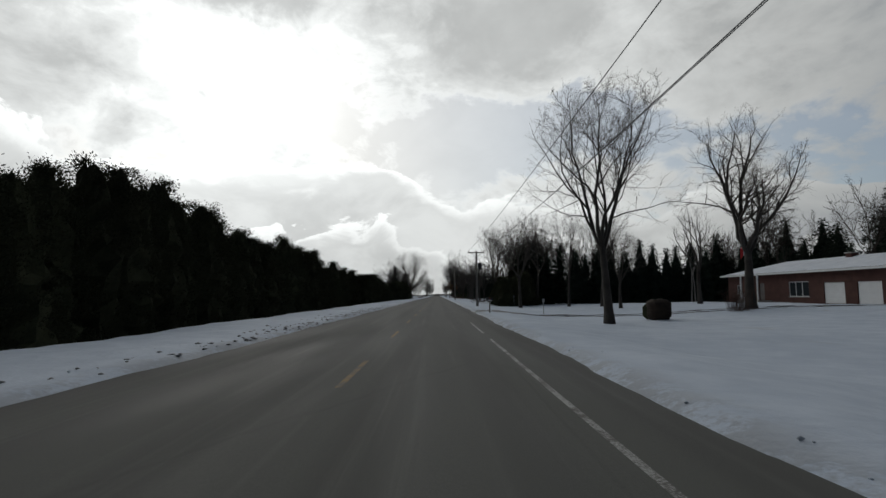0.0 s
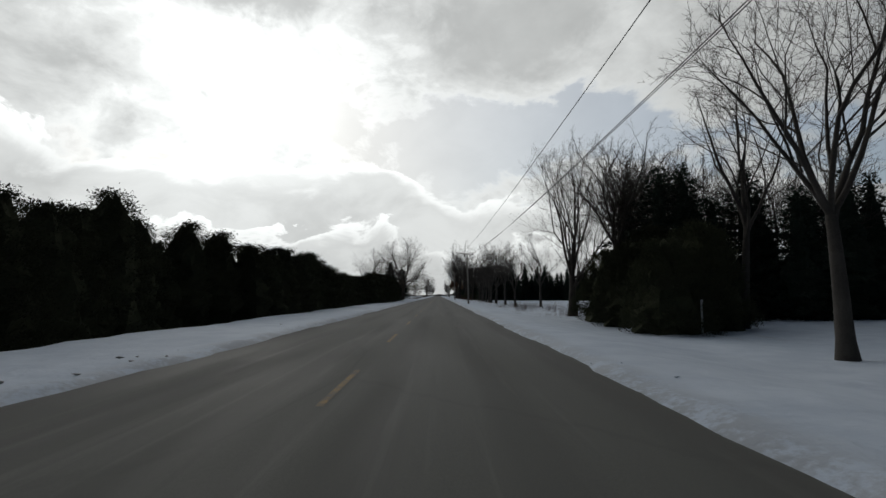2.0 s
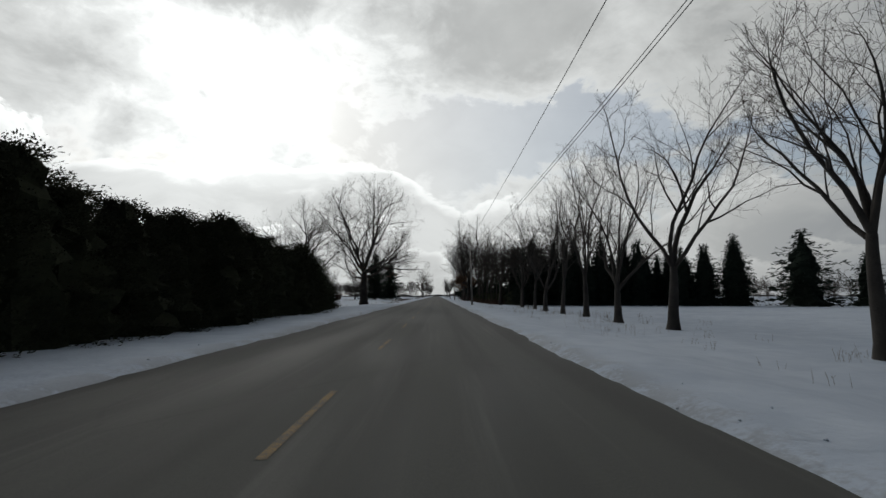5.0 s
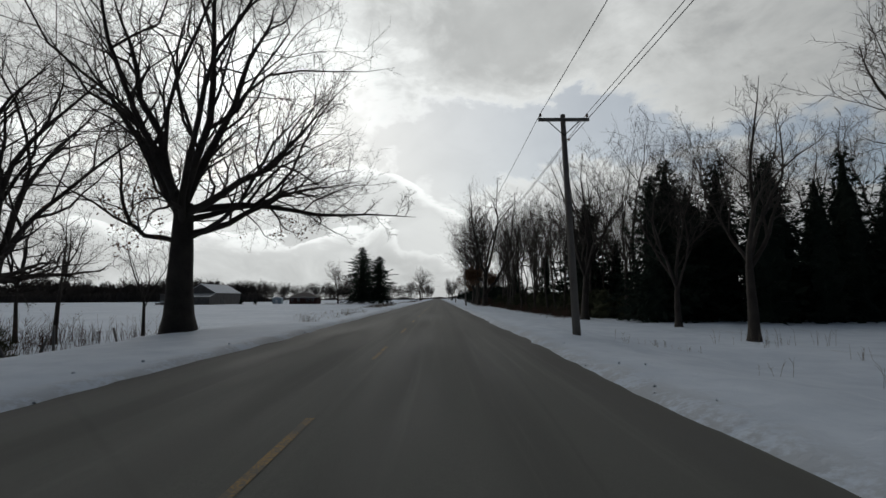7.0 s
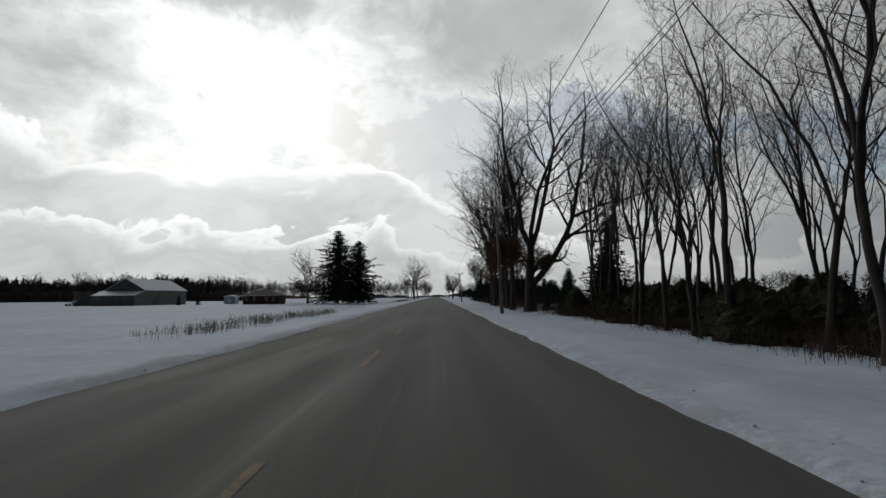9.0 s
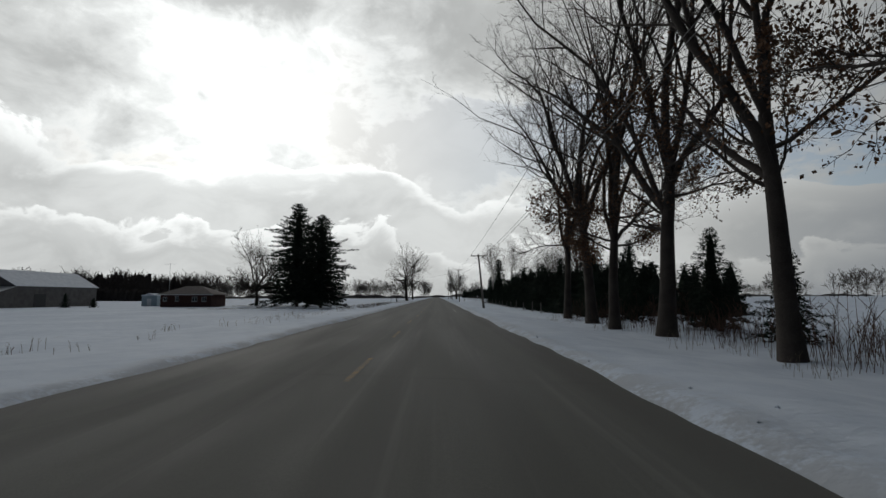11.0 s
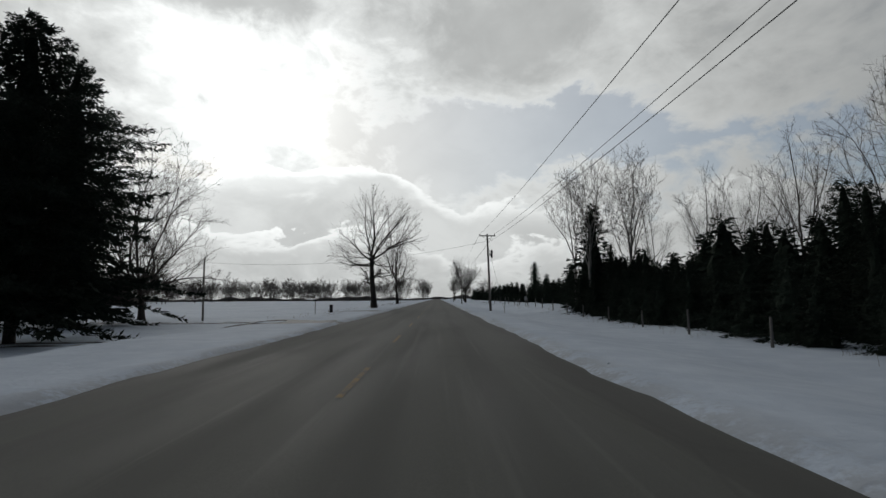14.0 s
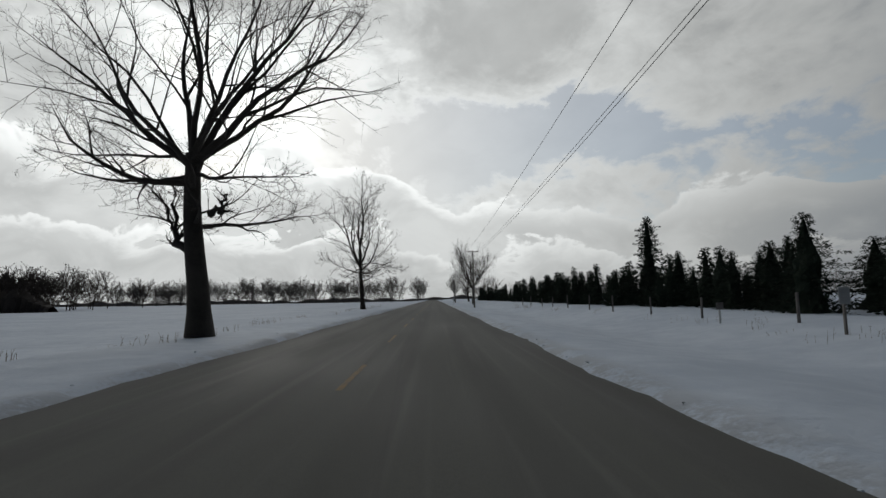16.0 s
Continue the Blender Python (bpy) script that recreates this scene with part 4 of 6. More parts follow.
for i in range(30):
    x, y = 16.0 + i * 1.42 + rng.uniform(-0.6, 0.6), 232.0 + rng.uniform(-2.6, 2.6)
    spruce(x, y, rng.uniform(0.82, 1.12), "dense dark spruce in a windbreak behind roadside maples", "spruces behind maples", SPRUCES if x < 22 else FAR_SPRUCES)
for x, y, s in [(56.0, 74.0, 0.9), (60.0, 80.0, 0.95), (58.0, 68.0, 0.8), (63.0, 60.0, 0.85), (61.0, 52.0, 0.8), (66.0, 70.0, 1.0), (57.0, 88.0, 1.0)] + [(62.0 + 2.0 * math.sin(k * 2.1), 44.0 + 3.6 * k, 1.15 + 0.12 * math.sin(k * 1.3)) for k in range(15)]:
    spruce(x, y, s, "dark spruce standing behind snowy lawns", "lawn spruces", FAR_SPRUCES)
plant("spruce_tree", spruce_meshes(251, 13.4, 4.3, 1.5, 24, 1.0, taper=0.62, core=0.45), 18.3, 253.7, at_ground(18.3, 253.7) - 0.1, 20, (1.4, 1.4, 1.0), "wide dark spruce standing among bare trees", "spruces in the wood", "conifer")
for x, y, s in [(21.5, 253.0, 0.8), (14.7, 260.5, 0.66), (20.0, 262.0, 0.5)]:
    spruce(x, y, s, "tall dark spruce at the edge of a bare wood", "spruces in the wood")
spruce(15.6, 294.0, 0.74, "broad dark spruce at the end of a bare wood", "spruces in the wood", SPRUCES[:1])
for i in range(46):
    x, y = rng.uniform(13.4, 22), rng.uniform(240, 294)
    spruce(x, y, rng.uniform(0.28, 0.54), "young dark conifer under bare trees", "wood conifers", PINES)
for i in range(84):
    x, y, k = rng.uniform(12.0, 18.5), 238 + 0.72 * i, rng.uniform(0.65, 1.1)
    plant("juniper_bush", JUNIPER, x, y, at_ground(x, y) - 0.08, rng.uniform(0, 360), (k * 1.15, k * 1.15, k * 0.85), "low dark juniper bush under bare trees", "undergrowth bushes", "bush")
for x, y, s in [(13.0, 298.0, 0.42), (15.5, 296.0, 0.5), (17.5, 301.0, 0.55), (14.5, 303.5, 0.4), (19.5, 292.0, 0.5), (13.5, 310.0, 0.4), (15.0, 317.0, 0.45), (14.0, 325.0, 0.4), (15.5, 333.0, 0.5), (14.0, 341.0, 0.5)]:
    spruce(x, y, s, "young spruce beside snowy verge", "young spruces", SPRUCES + PINES)
y = 349.0
while y < 440:
    x = 14.2 + rng.uniform(-0.5, 0.9)
    spruce(x, y, rng.uniform(0.66, 1.0) * (1 - 0.28 * float(soft(y, 385, 405))), "full dark pine in a roadside row behind a wire fence", "roadside pines", PINES)
    x = 17.4 + rng.uniform(-0.9, 1.2)
    if rng.random() < 0.95:
        spruce(x, y + 1.3, rng.uniform(0.6, 1.0) * (1 - 0.25 * float(soft(y, 385, 405))), "full dark pine in a roadside row behind a wire fence", "roadside pines", PINES)
    y += rng.uniform(2.0, 3.1)
plant("spruce_tree", SPRUCES[0], 17.4, 443.9, at_ground(17.4, 443.9) - 0.1, 130, (1.12, 1.12, 1.0), "tall dark spruce beside pale poplars", "", "conifer")
spruce(23.0, 454.0, 0.62, "dark spruce rising over a young plantation")
spruce(25.0, 457.5, 0.62, "dark spruce rising over a young plantation")
for x, y, s in [(15.4, 433.0, 0.66), (16.5, 436.8, 0.7), (18.6, 431.0, 0.8), (19.6, 435.2, 0.85), (20.2, 439.5, 0.85), (21.6, 428.0, 0.85), (22.2, 443.0, 0.9), (20.4, 424.0, 0.8), (19.0, 418.0, 0.8), (15.6, 440.5, 0.62), (18.8, 441.0, 0.78), (17.2, 439.6, 0.64), (19.4, 446.2, 0.82), (20.9, 447.5, 0.82), (16.3, 447.4, 0.55), (18.2, 449.6, 0.6), (22.2, 450.2, 0.85), (14.6, 429.5, 0.62), (16.8, 427.0, 0.7)]:
    spruce(x, y, s, "full dark pine in a roadside row behind a wire fence", "roadside pines", PINES)
y = 448.5
while y < 640:
    x = 18.3 + rng.uniform(-1.0, 1.8)
    spruce(x, y, rng.uniform(0.46, 0.78), "dark young conifer in a plantation behind a fence", "plantation conifers", PINES if y < 480 else FAR_PINES)
    y += rng.uniform(1.9, 3.3)
y = 461.0
while y < 545:
    spruce(21.6 + rng.uniform(-1.2, 1.6), y, rng.uniform(0.5, 0.74), "dark young conifer in a plantation behind a fence", "plantation conifers", PINES if y < 490 else FAR_PINES)
    y += rng.uniform(2.2, 3.6)
spruce(20.0, 490.0, 0.74, "dark spruce rising over a young plantation")
for x, y, k in [(18.6, 410.0, 0.62), (20.6, 413.5, 0.66), (19.0, 405.5, 0.58), (20.0, 420.0, 0.6)]:
    spruce(x, y, k, "dark spruce rising among roadside pines", "spruces among pines")
for x, y, h, w, sd in [(-37.8, 439.3, 28.4, 9.8, 241), (-27.1, 421.0, 22.2, 7.6, 242)]:
    plant("spruce_tree", spruce_meshes(sd, h, w, 1.6, 52, 1.7, taper=0.52, core=0.26, ragged=1.6), x, y, at_ground(x, y) - 0.1, 0, 1, "very tall old spruce with drooping boughs beside a driveway", "", "conifer")
for x, y in [(-95.0, 433.0), (-88.5, 434.0)]:
    spruce(x, y, 0.5, "small dark spruce near a barn", "barn spruces", PINES)
for x, y, s, w in [(68.0, 229.0, 1.22, 1.7), (80.0, 229.0, 0.86, 1.5), (87.5, 230.0, 0.82, 1.4), (77.0, 193.0, 0.95, 1.2), (82.5, 191.0, 1.05, 1.3), (88.5, 194.0, 0.9, 1.4), (94.0, 192.0, 1.12, 1.2), (100.0, 195.0, 1.0, 1.3), (107.0, 193.0, 1.1, 1.3), (62.0, 262.0, 1.1, 1.2), (72.0, 258.0, 1.0, 1.2)]:
    plant("spruce_tree", FAR_SPRUCES[int(x) % 2], x, y, at_ground(x, y) - 0.1, 37 * x, (s * w, s * w, s), "broad dark conifer at the far side of a snowy lawn", "far lawn conifers", "conifer")


def joined_stand(name, label, kinds, spots, seed):
    """Many conifers too close to tell apart, joined in one mesh."""
    rng = np.random.default_rng(seed)
    V, Q, off = [], [], 0
    bases = []
    for meshes in kinds:
        me = meshes[2][1]
        v, q = np.empty(len(me.vertices) * 3, dtype=np.float32), np.empty(len(me.loops), dtype=np.int32)
        me.vertices.foreach_get("co", v)
        me.loops.foreach_get("vertex_index", q)
        bases.append((v.reshape(-1, 3), q.reshape(-1, 4)))
    for x, y, s in spots:
        v, q = bases[rng.integers(len(bases))]
        a, w = rng.random() * 6.28, s * rng.uniform(0.95, 1.25)
        c, t = math.cos(a) * w, math.sin(a) * w
        V.append(np.stack([v[:, 0] * c - v[:, 1] * t + x, v[:, 0] * t + v[:, 1] * c + y, v[:, 2] * s + at_ground(x, y) - 0.1], axis=1))
        Q.append(q + off)
        off += len(v)
    return tagged(new(name, mesh_of(name, np.concatenate(V), np.concatenate(Q), SPRUCE)), label, "conifers", kind="stuff")


RANK_PINES = [spruce_meshes(234 + i, 6.6, 2.9, 0.05, 10, 0.34, needle=1.25, taper=0.84, core=0.7, ragged=1.4) for i in range(3)]
spots = []
for row, (x0, gap) in enumerate(((20.5, 2.6), (24.0, 3.0), (28.5, 3.6))):
    y = 350.0 + row
    while y < 462:
        spots.append((x0 + rng.uniform(-1.2, 1.2), y, rng.uniform(0.62, 0.98) * (1.14 if 404 < y < 425 else 1.0)))
        y += rng.uniform(0.8, 1.25) * gap
joined_stand("pine_stand", "close ranks of dark pines behind a roadside row", RANK_PINES, spots, 8)

# ---- far woods ----
def far_wood(name, label, spots, seed, mat=TWIG):
    """Many small bare trees in one mesh."""
    rng = np.random.default_rng(seed)
    kinds = []
    for i in range(4):
        ls = [(l[0][:1] + l[0][3::4] + l[0][-1:] if l[2] < 2 else [l[0][0], l[0][-1]], [l[1][0], l[1][len(l[1]) // 2], l[1][-1]][: 9], l[2]) for l in grow(300 + i, 14.0, 0.16, 2.6, 6, 58, (7, 2), wob=0.16, wide=5.4, low=2, lift=0.05)]
        ls = [(p, list(np.linspace(r[0], r[-1], len(p))), v) for p, r, v in ls]
        v, q, off = [], [], 0
        groups = {}
        for l in ls:
            groups.setdefault(len(l[0]), []).append((l[0], [max(r, 0.05) for r in l[1]]))
        for n, g in sorted(groups.items()):
            a, b = tubes(g, 3)
            v.append(a)
            q.append(b + off)
            off += len(a)
        kinds.append((np.concatenate(v), np.concatenate(q)))
    V, Q, off = [], [], 0
    for x, y, s in spots:
        v, q = kinds[rng.integers(4)]
        a = rng.random() * 6.28
        c, t = math.cos(a), math.sin(a)
        w = v * s * rng.uniform(0.8, 1.2)
        w = np.stack([w[:, 0] * c - w[:, 1] * t + x, w[:, 0] * t + w[:, 1] * c + y, w[:, 2] + at_ground(x, y) - 0.3], axis=1)
        V.append(w)
        Q.append(q + off)
        off += len(v)
    ob = new(name, mesh_of(name, np.concatenate(V), np.concatenate(Q), mat))
    return tagged(ob, label, "woodland", kind="stuff")


rngf = random.Random(77)
spots = [(rngf.uniform(-640, -165), rngf.uniform(640, 740), rngf.uniform(1.25, 1.75)) for i in range(340)]
far_wood("far_woods", "dense grey-brown winter woodland beyond the snowy field", spots, 1)
def thicket(name, label, x0, x1, y, height, seed):
    """A long low mass of undergrowth with a ragged crest."""
    xs = np.arange(x0, x1, 0.9)
    r = np.random.default_rng(seed)
    tops = height * (0.66 + 0.12 * np.sin(xs * 0.05 + seed) + 0.42 * r.random(len(xs))) * (0.12 + 0.88 * soft(-xs, -x1, -x1 + 16))
    rows = [(y, np.full(len(xs), -3.0)), (y + 1.5, tops * 0.7), (y + 4.0, tops), (y + 9.0, np.full(len(xs), -3.0))]
    V = np.concatenate([np.stack([xs, np.full(len(xs), a) + r.normal(0, 0.8, len(xs)), z], 1) for a, z in rows])
    n = len(xs)
    i0 = np.arange(n - 1)
    Q = np.concatenate([np.stack([i0 + a * n, i0 + 1 + a * n, i0 + 1 + (a + 1) * n, i0 + (a + 1) * n], 1) for a in range(3)])
    tagged(new(name, mesh_of(name, V, Q, TWIG)), label, "undergrowth", kind="stuff")


thicket("far_undergrowth", "dark leafless undergrowth of a distant wood", -640, -172, 668, 17.5, 1)
thicket("far_undergrowth", "dark leafless undergrowth of a distant wood", -640, -150, 640, 8.0, 2)
spots = [(-330 + 330 * rngf.random() - 12, rngf.uniform(930, 1010), rngf.uniform(1.5, 2.1)) for i in range(150)] + [(rngf.uniform(25, 420), rngf.uniform(760, 1100), rngf.uniform(0.9, 1.3)) for i in range(120)]
far_wood("far_treeline", "open line of bare field trees near the horizon", spots, 2, HAZED_TWIG)
spots = [(rngf.uniform(150, 420), rngf.uniform(150, 620), rngf.uniform(0.9, 1.3)) for i in range(150)]
far_wood("far_woods", "grey winter woodland beyond the far lawn", spots, 3)
xs = np.arange(-1500, 1500, 6.0)
tops = 2.6 + 1.2 * np.sin(xs * 0.045) + 0.9 * np.sin(xs * 0.21 + 1.0) + 0.7 * np.sin(xs * 0.9)
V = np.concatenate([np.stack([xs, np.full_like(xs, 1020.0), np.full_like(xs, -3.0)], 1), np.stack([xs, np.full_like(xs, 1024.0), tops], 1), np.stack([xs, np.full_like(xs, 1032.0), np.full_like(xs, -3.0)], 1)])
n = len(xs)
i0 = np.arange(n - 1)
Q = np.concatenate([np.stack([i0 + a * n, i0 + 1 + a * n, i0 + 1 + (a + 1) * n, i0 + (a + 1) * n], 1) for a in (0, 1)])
tagged(new("far_hedge", mesh_of("far_hedge", V, Q, HAZED_TWIG)), "low dark hedge line along the far edge of the fields", "hedge", kind="stuff")


# ---- buildings ----
def wall_with_openings(parent, label, along, at, thick, a0, a1, z0, z1, holes):
    """A wall built in sections round its openings; along 'x' or 'y'. holes: (a, b, low, high)."""
    def put(p, q, lo, hi):
        if q - p > 0.01 and hi - lo > 0.01:
            sides = (at, at + thick, p, q) if along == "y" else (p, q, at, at + thick)
            part("wall_section", boxed(*sides, lo, hi), BRICK, parent, label)
    edge = a0
    for a, b, lo, hi in sorted(holes):
        put(edge, a, z0, z1)
        put(a, b, z0, lo)
        put(a, b, hi, z1)
        edge = b
    put(edge, a1, z0, z1)


GLASS = bpy.data.materials.new("window_glass")
GLASS.use_nodes = True
GLASS.node_tree.nodes["Principled BSDF"].inputs["Base Color"].default_value = (0.03, 0.035, 0.04, 1)
GLASS.node_tree.nodes["Principled BSDF"].inputs["Roughness"].default_value = 0.06
ROOF_SNOW = material("roof_snow", (0.62, 0.65, 0.70), (0.82, 0.84, 0.88), 0.9, 8.0, 0.8, bump=0.4)
CONCRETE = material("concrete", (0.28, 0.27, 0.25), (0.40, 0.39, 0.37), 1.5, 20.0, 0.9)
PALE_BLUE = material("pale_blue_siding", (0.34, 0.42, 0.46), (0.44, 0.52, 0.55), 1.0, 12.0, 0.7, bump=0.1)
RED_CLOTH = material("red_cloth", (0.42, 0.02, 0.02), (0.52, 0.035, 0.03), 3.0, 40.0, 0.8, bump=0.1)
BURLAP = material("burlap", (0.024, 0.017, 0.013), (0.050, 0.036, 0.026), 3.0, 40.0, 0.95, bump=0.5)


def window(parent, along, at, a, b, lo, hi, bars=1):
    """A window set into a wall that looks towards -x or -y: frame, panes, bars and sill."""
    def b4(bm, p, q, d0, d1, z0, z1):
        return box(bm, d0, d1, p, q, z0, z1) if along == "y" else box(bm, p, q, d0, d1, z0, z1)
    fr = bmesh.new()
    for p, q, z0, z1 in ((a, a + 0.07, lo, hi), (b - 0.07, b, lo, hi), (a + 0.07, b - 0.07, lo, lo + 0.07), (a + 0.07, b - 0.07, hi - 0.07, hi)):
        b4(fr, p, q, at + 0.05, at + 0.14, z0, z1)
    w = part("window", fr, WHITE_PAINT, parent, "white-framed window")
    for i in range(bars + 1):
        p = a + 0.07 + (b - a - 0.14) * i / (bars + 1)
        q = a + 0.07 + (b - a - 0.14) * (i + 1) / (bars + 1)
        part("pane", b4(bmesh.new(), p + 0.02, q - 0.02, at + 0.09, at + 0.10, lo + 0.07, hi - 0.07), GLASS, w)
        if i:
            part("mullion", b4(bmesh.new(), p - 0.03, p + 0.03, at + 0.06, at + 0.13, lo + 0.07, hi - 0.07), WHITE_PAINT, w)
    part("sill", b4(bmesh.new(), a - 0.08, b + 0.08, at - 0.05, at + 0.14, lo - 0.08, lo), CONCRETE, w)
    return w


def hip_roof(x0, x1, y0, y1, z, rise, over, thick=0.16):
    """A hipped roof with a level ridge along its longer side."""
    x0, x1, y0, y1 = x0 - over, x1 + over, y0 - over, y1 + over
    run = min(x1 - x0, y1 - y0) / 2
    if x1 - x0 > y1 - y0:
        ridge = [(x0 + run, (y0 + y1) / 2), (x1 - run, (y0 + y1) / 2)]
    else:
        ridge = [((x0 + x1) / 2, y0 + run), ((x0 + x1) / 2, y1 - run)]
    bm = bmesh.new()
    low = [bm.verts.new((x, y, z)) for x, y in ((x0, y0), (x1, y0), (x1, y1), (x0, y1))]
    eave = [bm.verts.new((v.co.x, v.co.y, z + thick)) for v in low]
    r = [bm.verts.new((x, y, z + thick + rise)) for x, y in ridge]
    bm.faces.new(low[::-1])
    for i in range(4):
        bm.faces.new((low[i], low[(i + 1) % 4], eave[(i + 1) % 4], eave[i]))
    if x1 - x0 > y1 - y0:
        order = ((0, 1, r[1], r[0]), (1, 2, r[1], None), (2, 3, r[0], r[1]), (3, 0, r[0], None))
    else:
        order = ((0, 1, r[0], None), (1, 2, r[1], r[0]), (2, 3, r[1], None), (3, 0, r[0], r[1]))
    for i, j, p, q in order:
        bm.faces.new([v for v in (eave[i], eave[j], p, q) if v])
    return bm


def door_panel(parent, along, at, a, b, lo, hi, mat, rows=4, name="garage_door", label=""):
    def b4(bm, p, q, d0, d1, z0, z1):
        return box(bm, d0, d1, p, q, z0, z1, bevel=0.012) if along == "y" else box(bm, p, q, d0, d1, z0, z1, bevel=0.012)
    d = part(name, b4(bmesh.new(), a, b, at + 0.08, at + 0.12, lo, hi), mat, parent, label)
    for i in range(rows):
        z0 = lo + (hi - lo) * i / rows
        part("panel", b4(bmesh.new(), a + 0.04, b - 0.04, at + 0.05, at + 0.08, z0 + 0.03, z0 + (hi - lo) / rows - 0.03), mat, d)
    return d


def brick_house():
    """The bungalow on the lawn: long front towards the road, two garage doors, a porch with a white rail."""
    x, z0 = 41.0, 0.35
    h = empty("brick_house", x, 56.0, z0)
    top = 3.55
    win1, win2, door, g1, g2 = (10.0, 11.0, 1.2, 2.4), (-2.0, 1.1, 0.9, 2.6), (5.4, 6.4, 0.45, 2.55), (-6.8, -4.1, 0.2, 2.4), (-11.0, -8.3, 0.2, 2.4)
    wall_with_openings(h, "red-brown brick wall", "y", 0.0, 0.3, -12.8, 13.0, -0.4, top, [win1, win2, door, g1, g2])
    part("back_wall", boxed(9.5, 9.8, -12.8, 13.0, -0.4, top), BRICK, h)
    wall_with_openings(h, "red-brown brick wall", "x", -12.8, 0.3, 0.3, 9.5, -0.4, top, [(3.0, 4.4, 1.1, 2.4)])
    part("side_wall", boxed(0.3, 9.5, 12.7, 13.0, -0.4, top), BRICK, h)
    for a, b, lo, hi in (win1, win2):
        window(h, "y", 0.0, a, b, lo, hi, 2 if b - a > 2 else 1)
    window(h, "x", -12.8, 3.0, 4.4, 1.1, 2.4)
    door_panel(h, "y", 0.02, *door, BARN_BOARD, 3, "front_door", "dark wooden front door")
    for g in (g1, g2):
        door_panel(h, "y", 0.02, *g, WHITE_PAINT, 4, "garage_door", "white panelled garage door")
    roof = part("roof", hip_roof(0, 9.8, -12.8, 13.0, top, 1.65, 0.7), SHINGLE, h, "grey shingle hip roof")
    part("snow", hip_roof(0.1, 9.7, -12.6, 12.8, top + 0.2, 1.6, 0.55, 0.07), ROOF_SNOW, roof, "snow lying on the roof")
    part("fascia", boxed(-0.74, -0.70, -13.5, 13.7, top - 0.02, top + 0.2), WHITE_PAINT, h)
    for y in (4.3, 7.6):
        part("porch_post", boxed(-1.6, -1.45, y, y + 0.15, -0.3, top), WHITE_PAINT, h)
    part("porch_slab", boxed(-1.8, -0.003, 4.0, 8.0, -0.3, 0.4), CONCRETE, h)
    for k in range(3):
        part("step", boxed(-2.1 - 0.3 * k, -1.803 - 0.3 * k, 5.2, 6.6, -0.3, 0.22 - 0.17 * k), CONCRETE, h)
    for y in (5.15, 6.62):
        bm = rod(bmesh.new(), (-1.7, y, 1.3), (-2.8, y, 0.75), 0.03, 0.03, 6)
        for k in range(6):
            rod(bm, (-1.7 - 0.2 * k, y, 0.35 - 0.1 * k), (-1.7 - 0.2 * k, y, 1.3 - 0.1 * k), 0.02, 0.02, 6)
        part("railing", bm, WHITE_PAINT, h, "white painted stair railing")
    chim = part("chimney", boxed(4.2, 5.0, -3.0, -2.2, top + 0.6, top + 2.1), BRICK, h)
    part("chimney_cap", boxed(4.1, 5.1, -3.1, -2.1, top + 2.103, top + 2.22), CONCRETE, chim)
    tagged(h, "low red-brick bungalow with snowy hip roof and garage doors", "house")


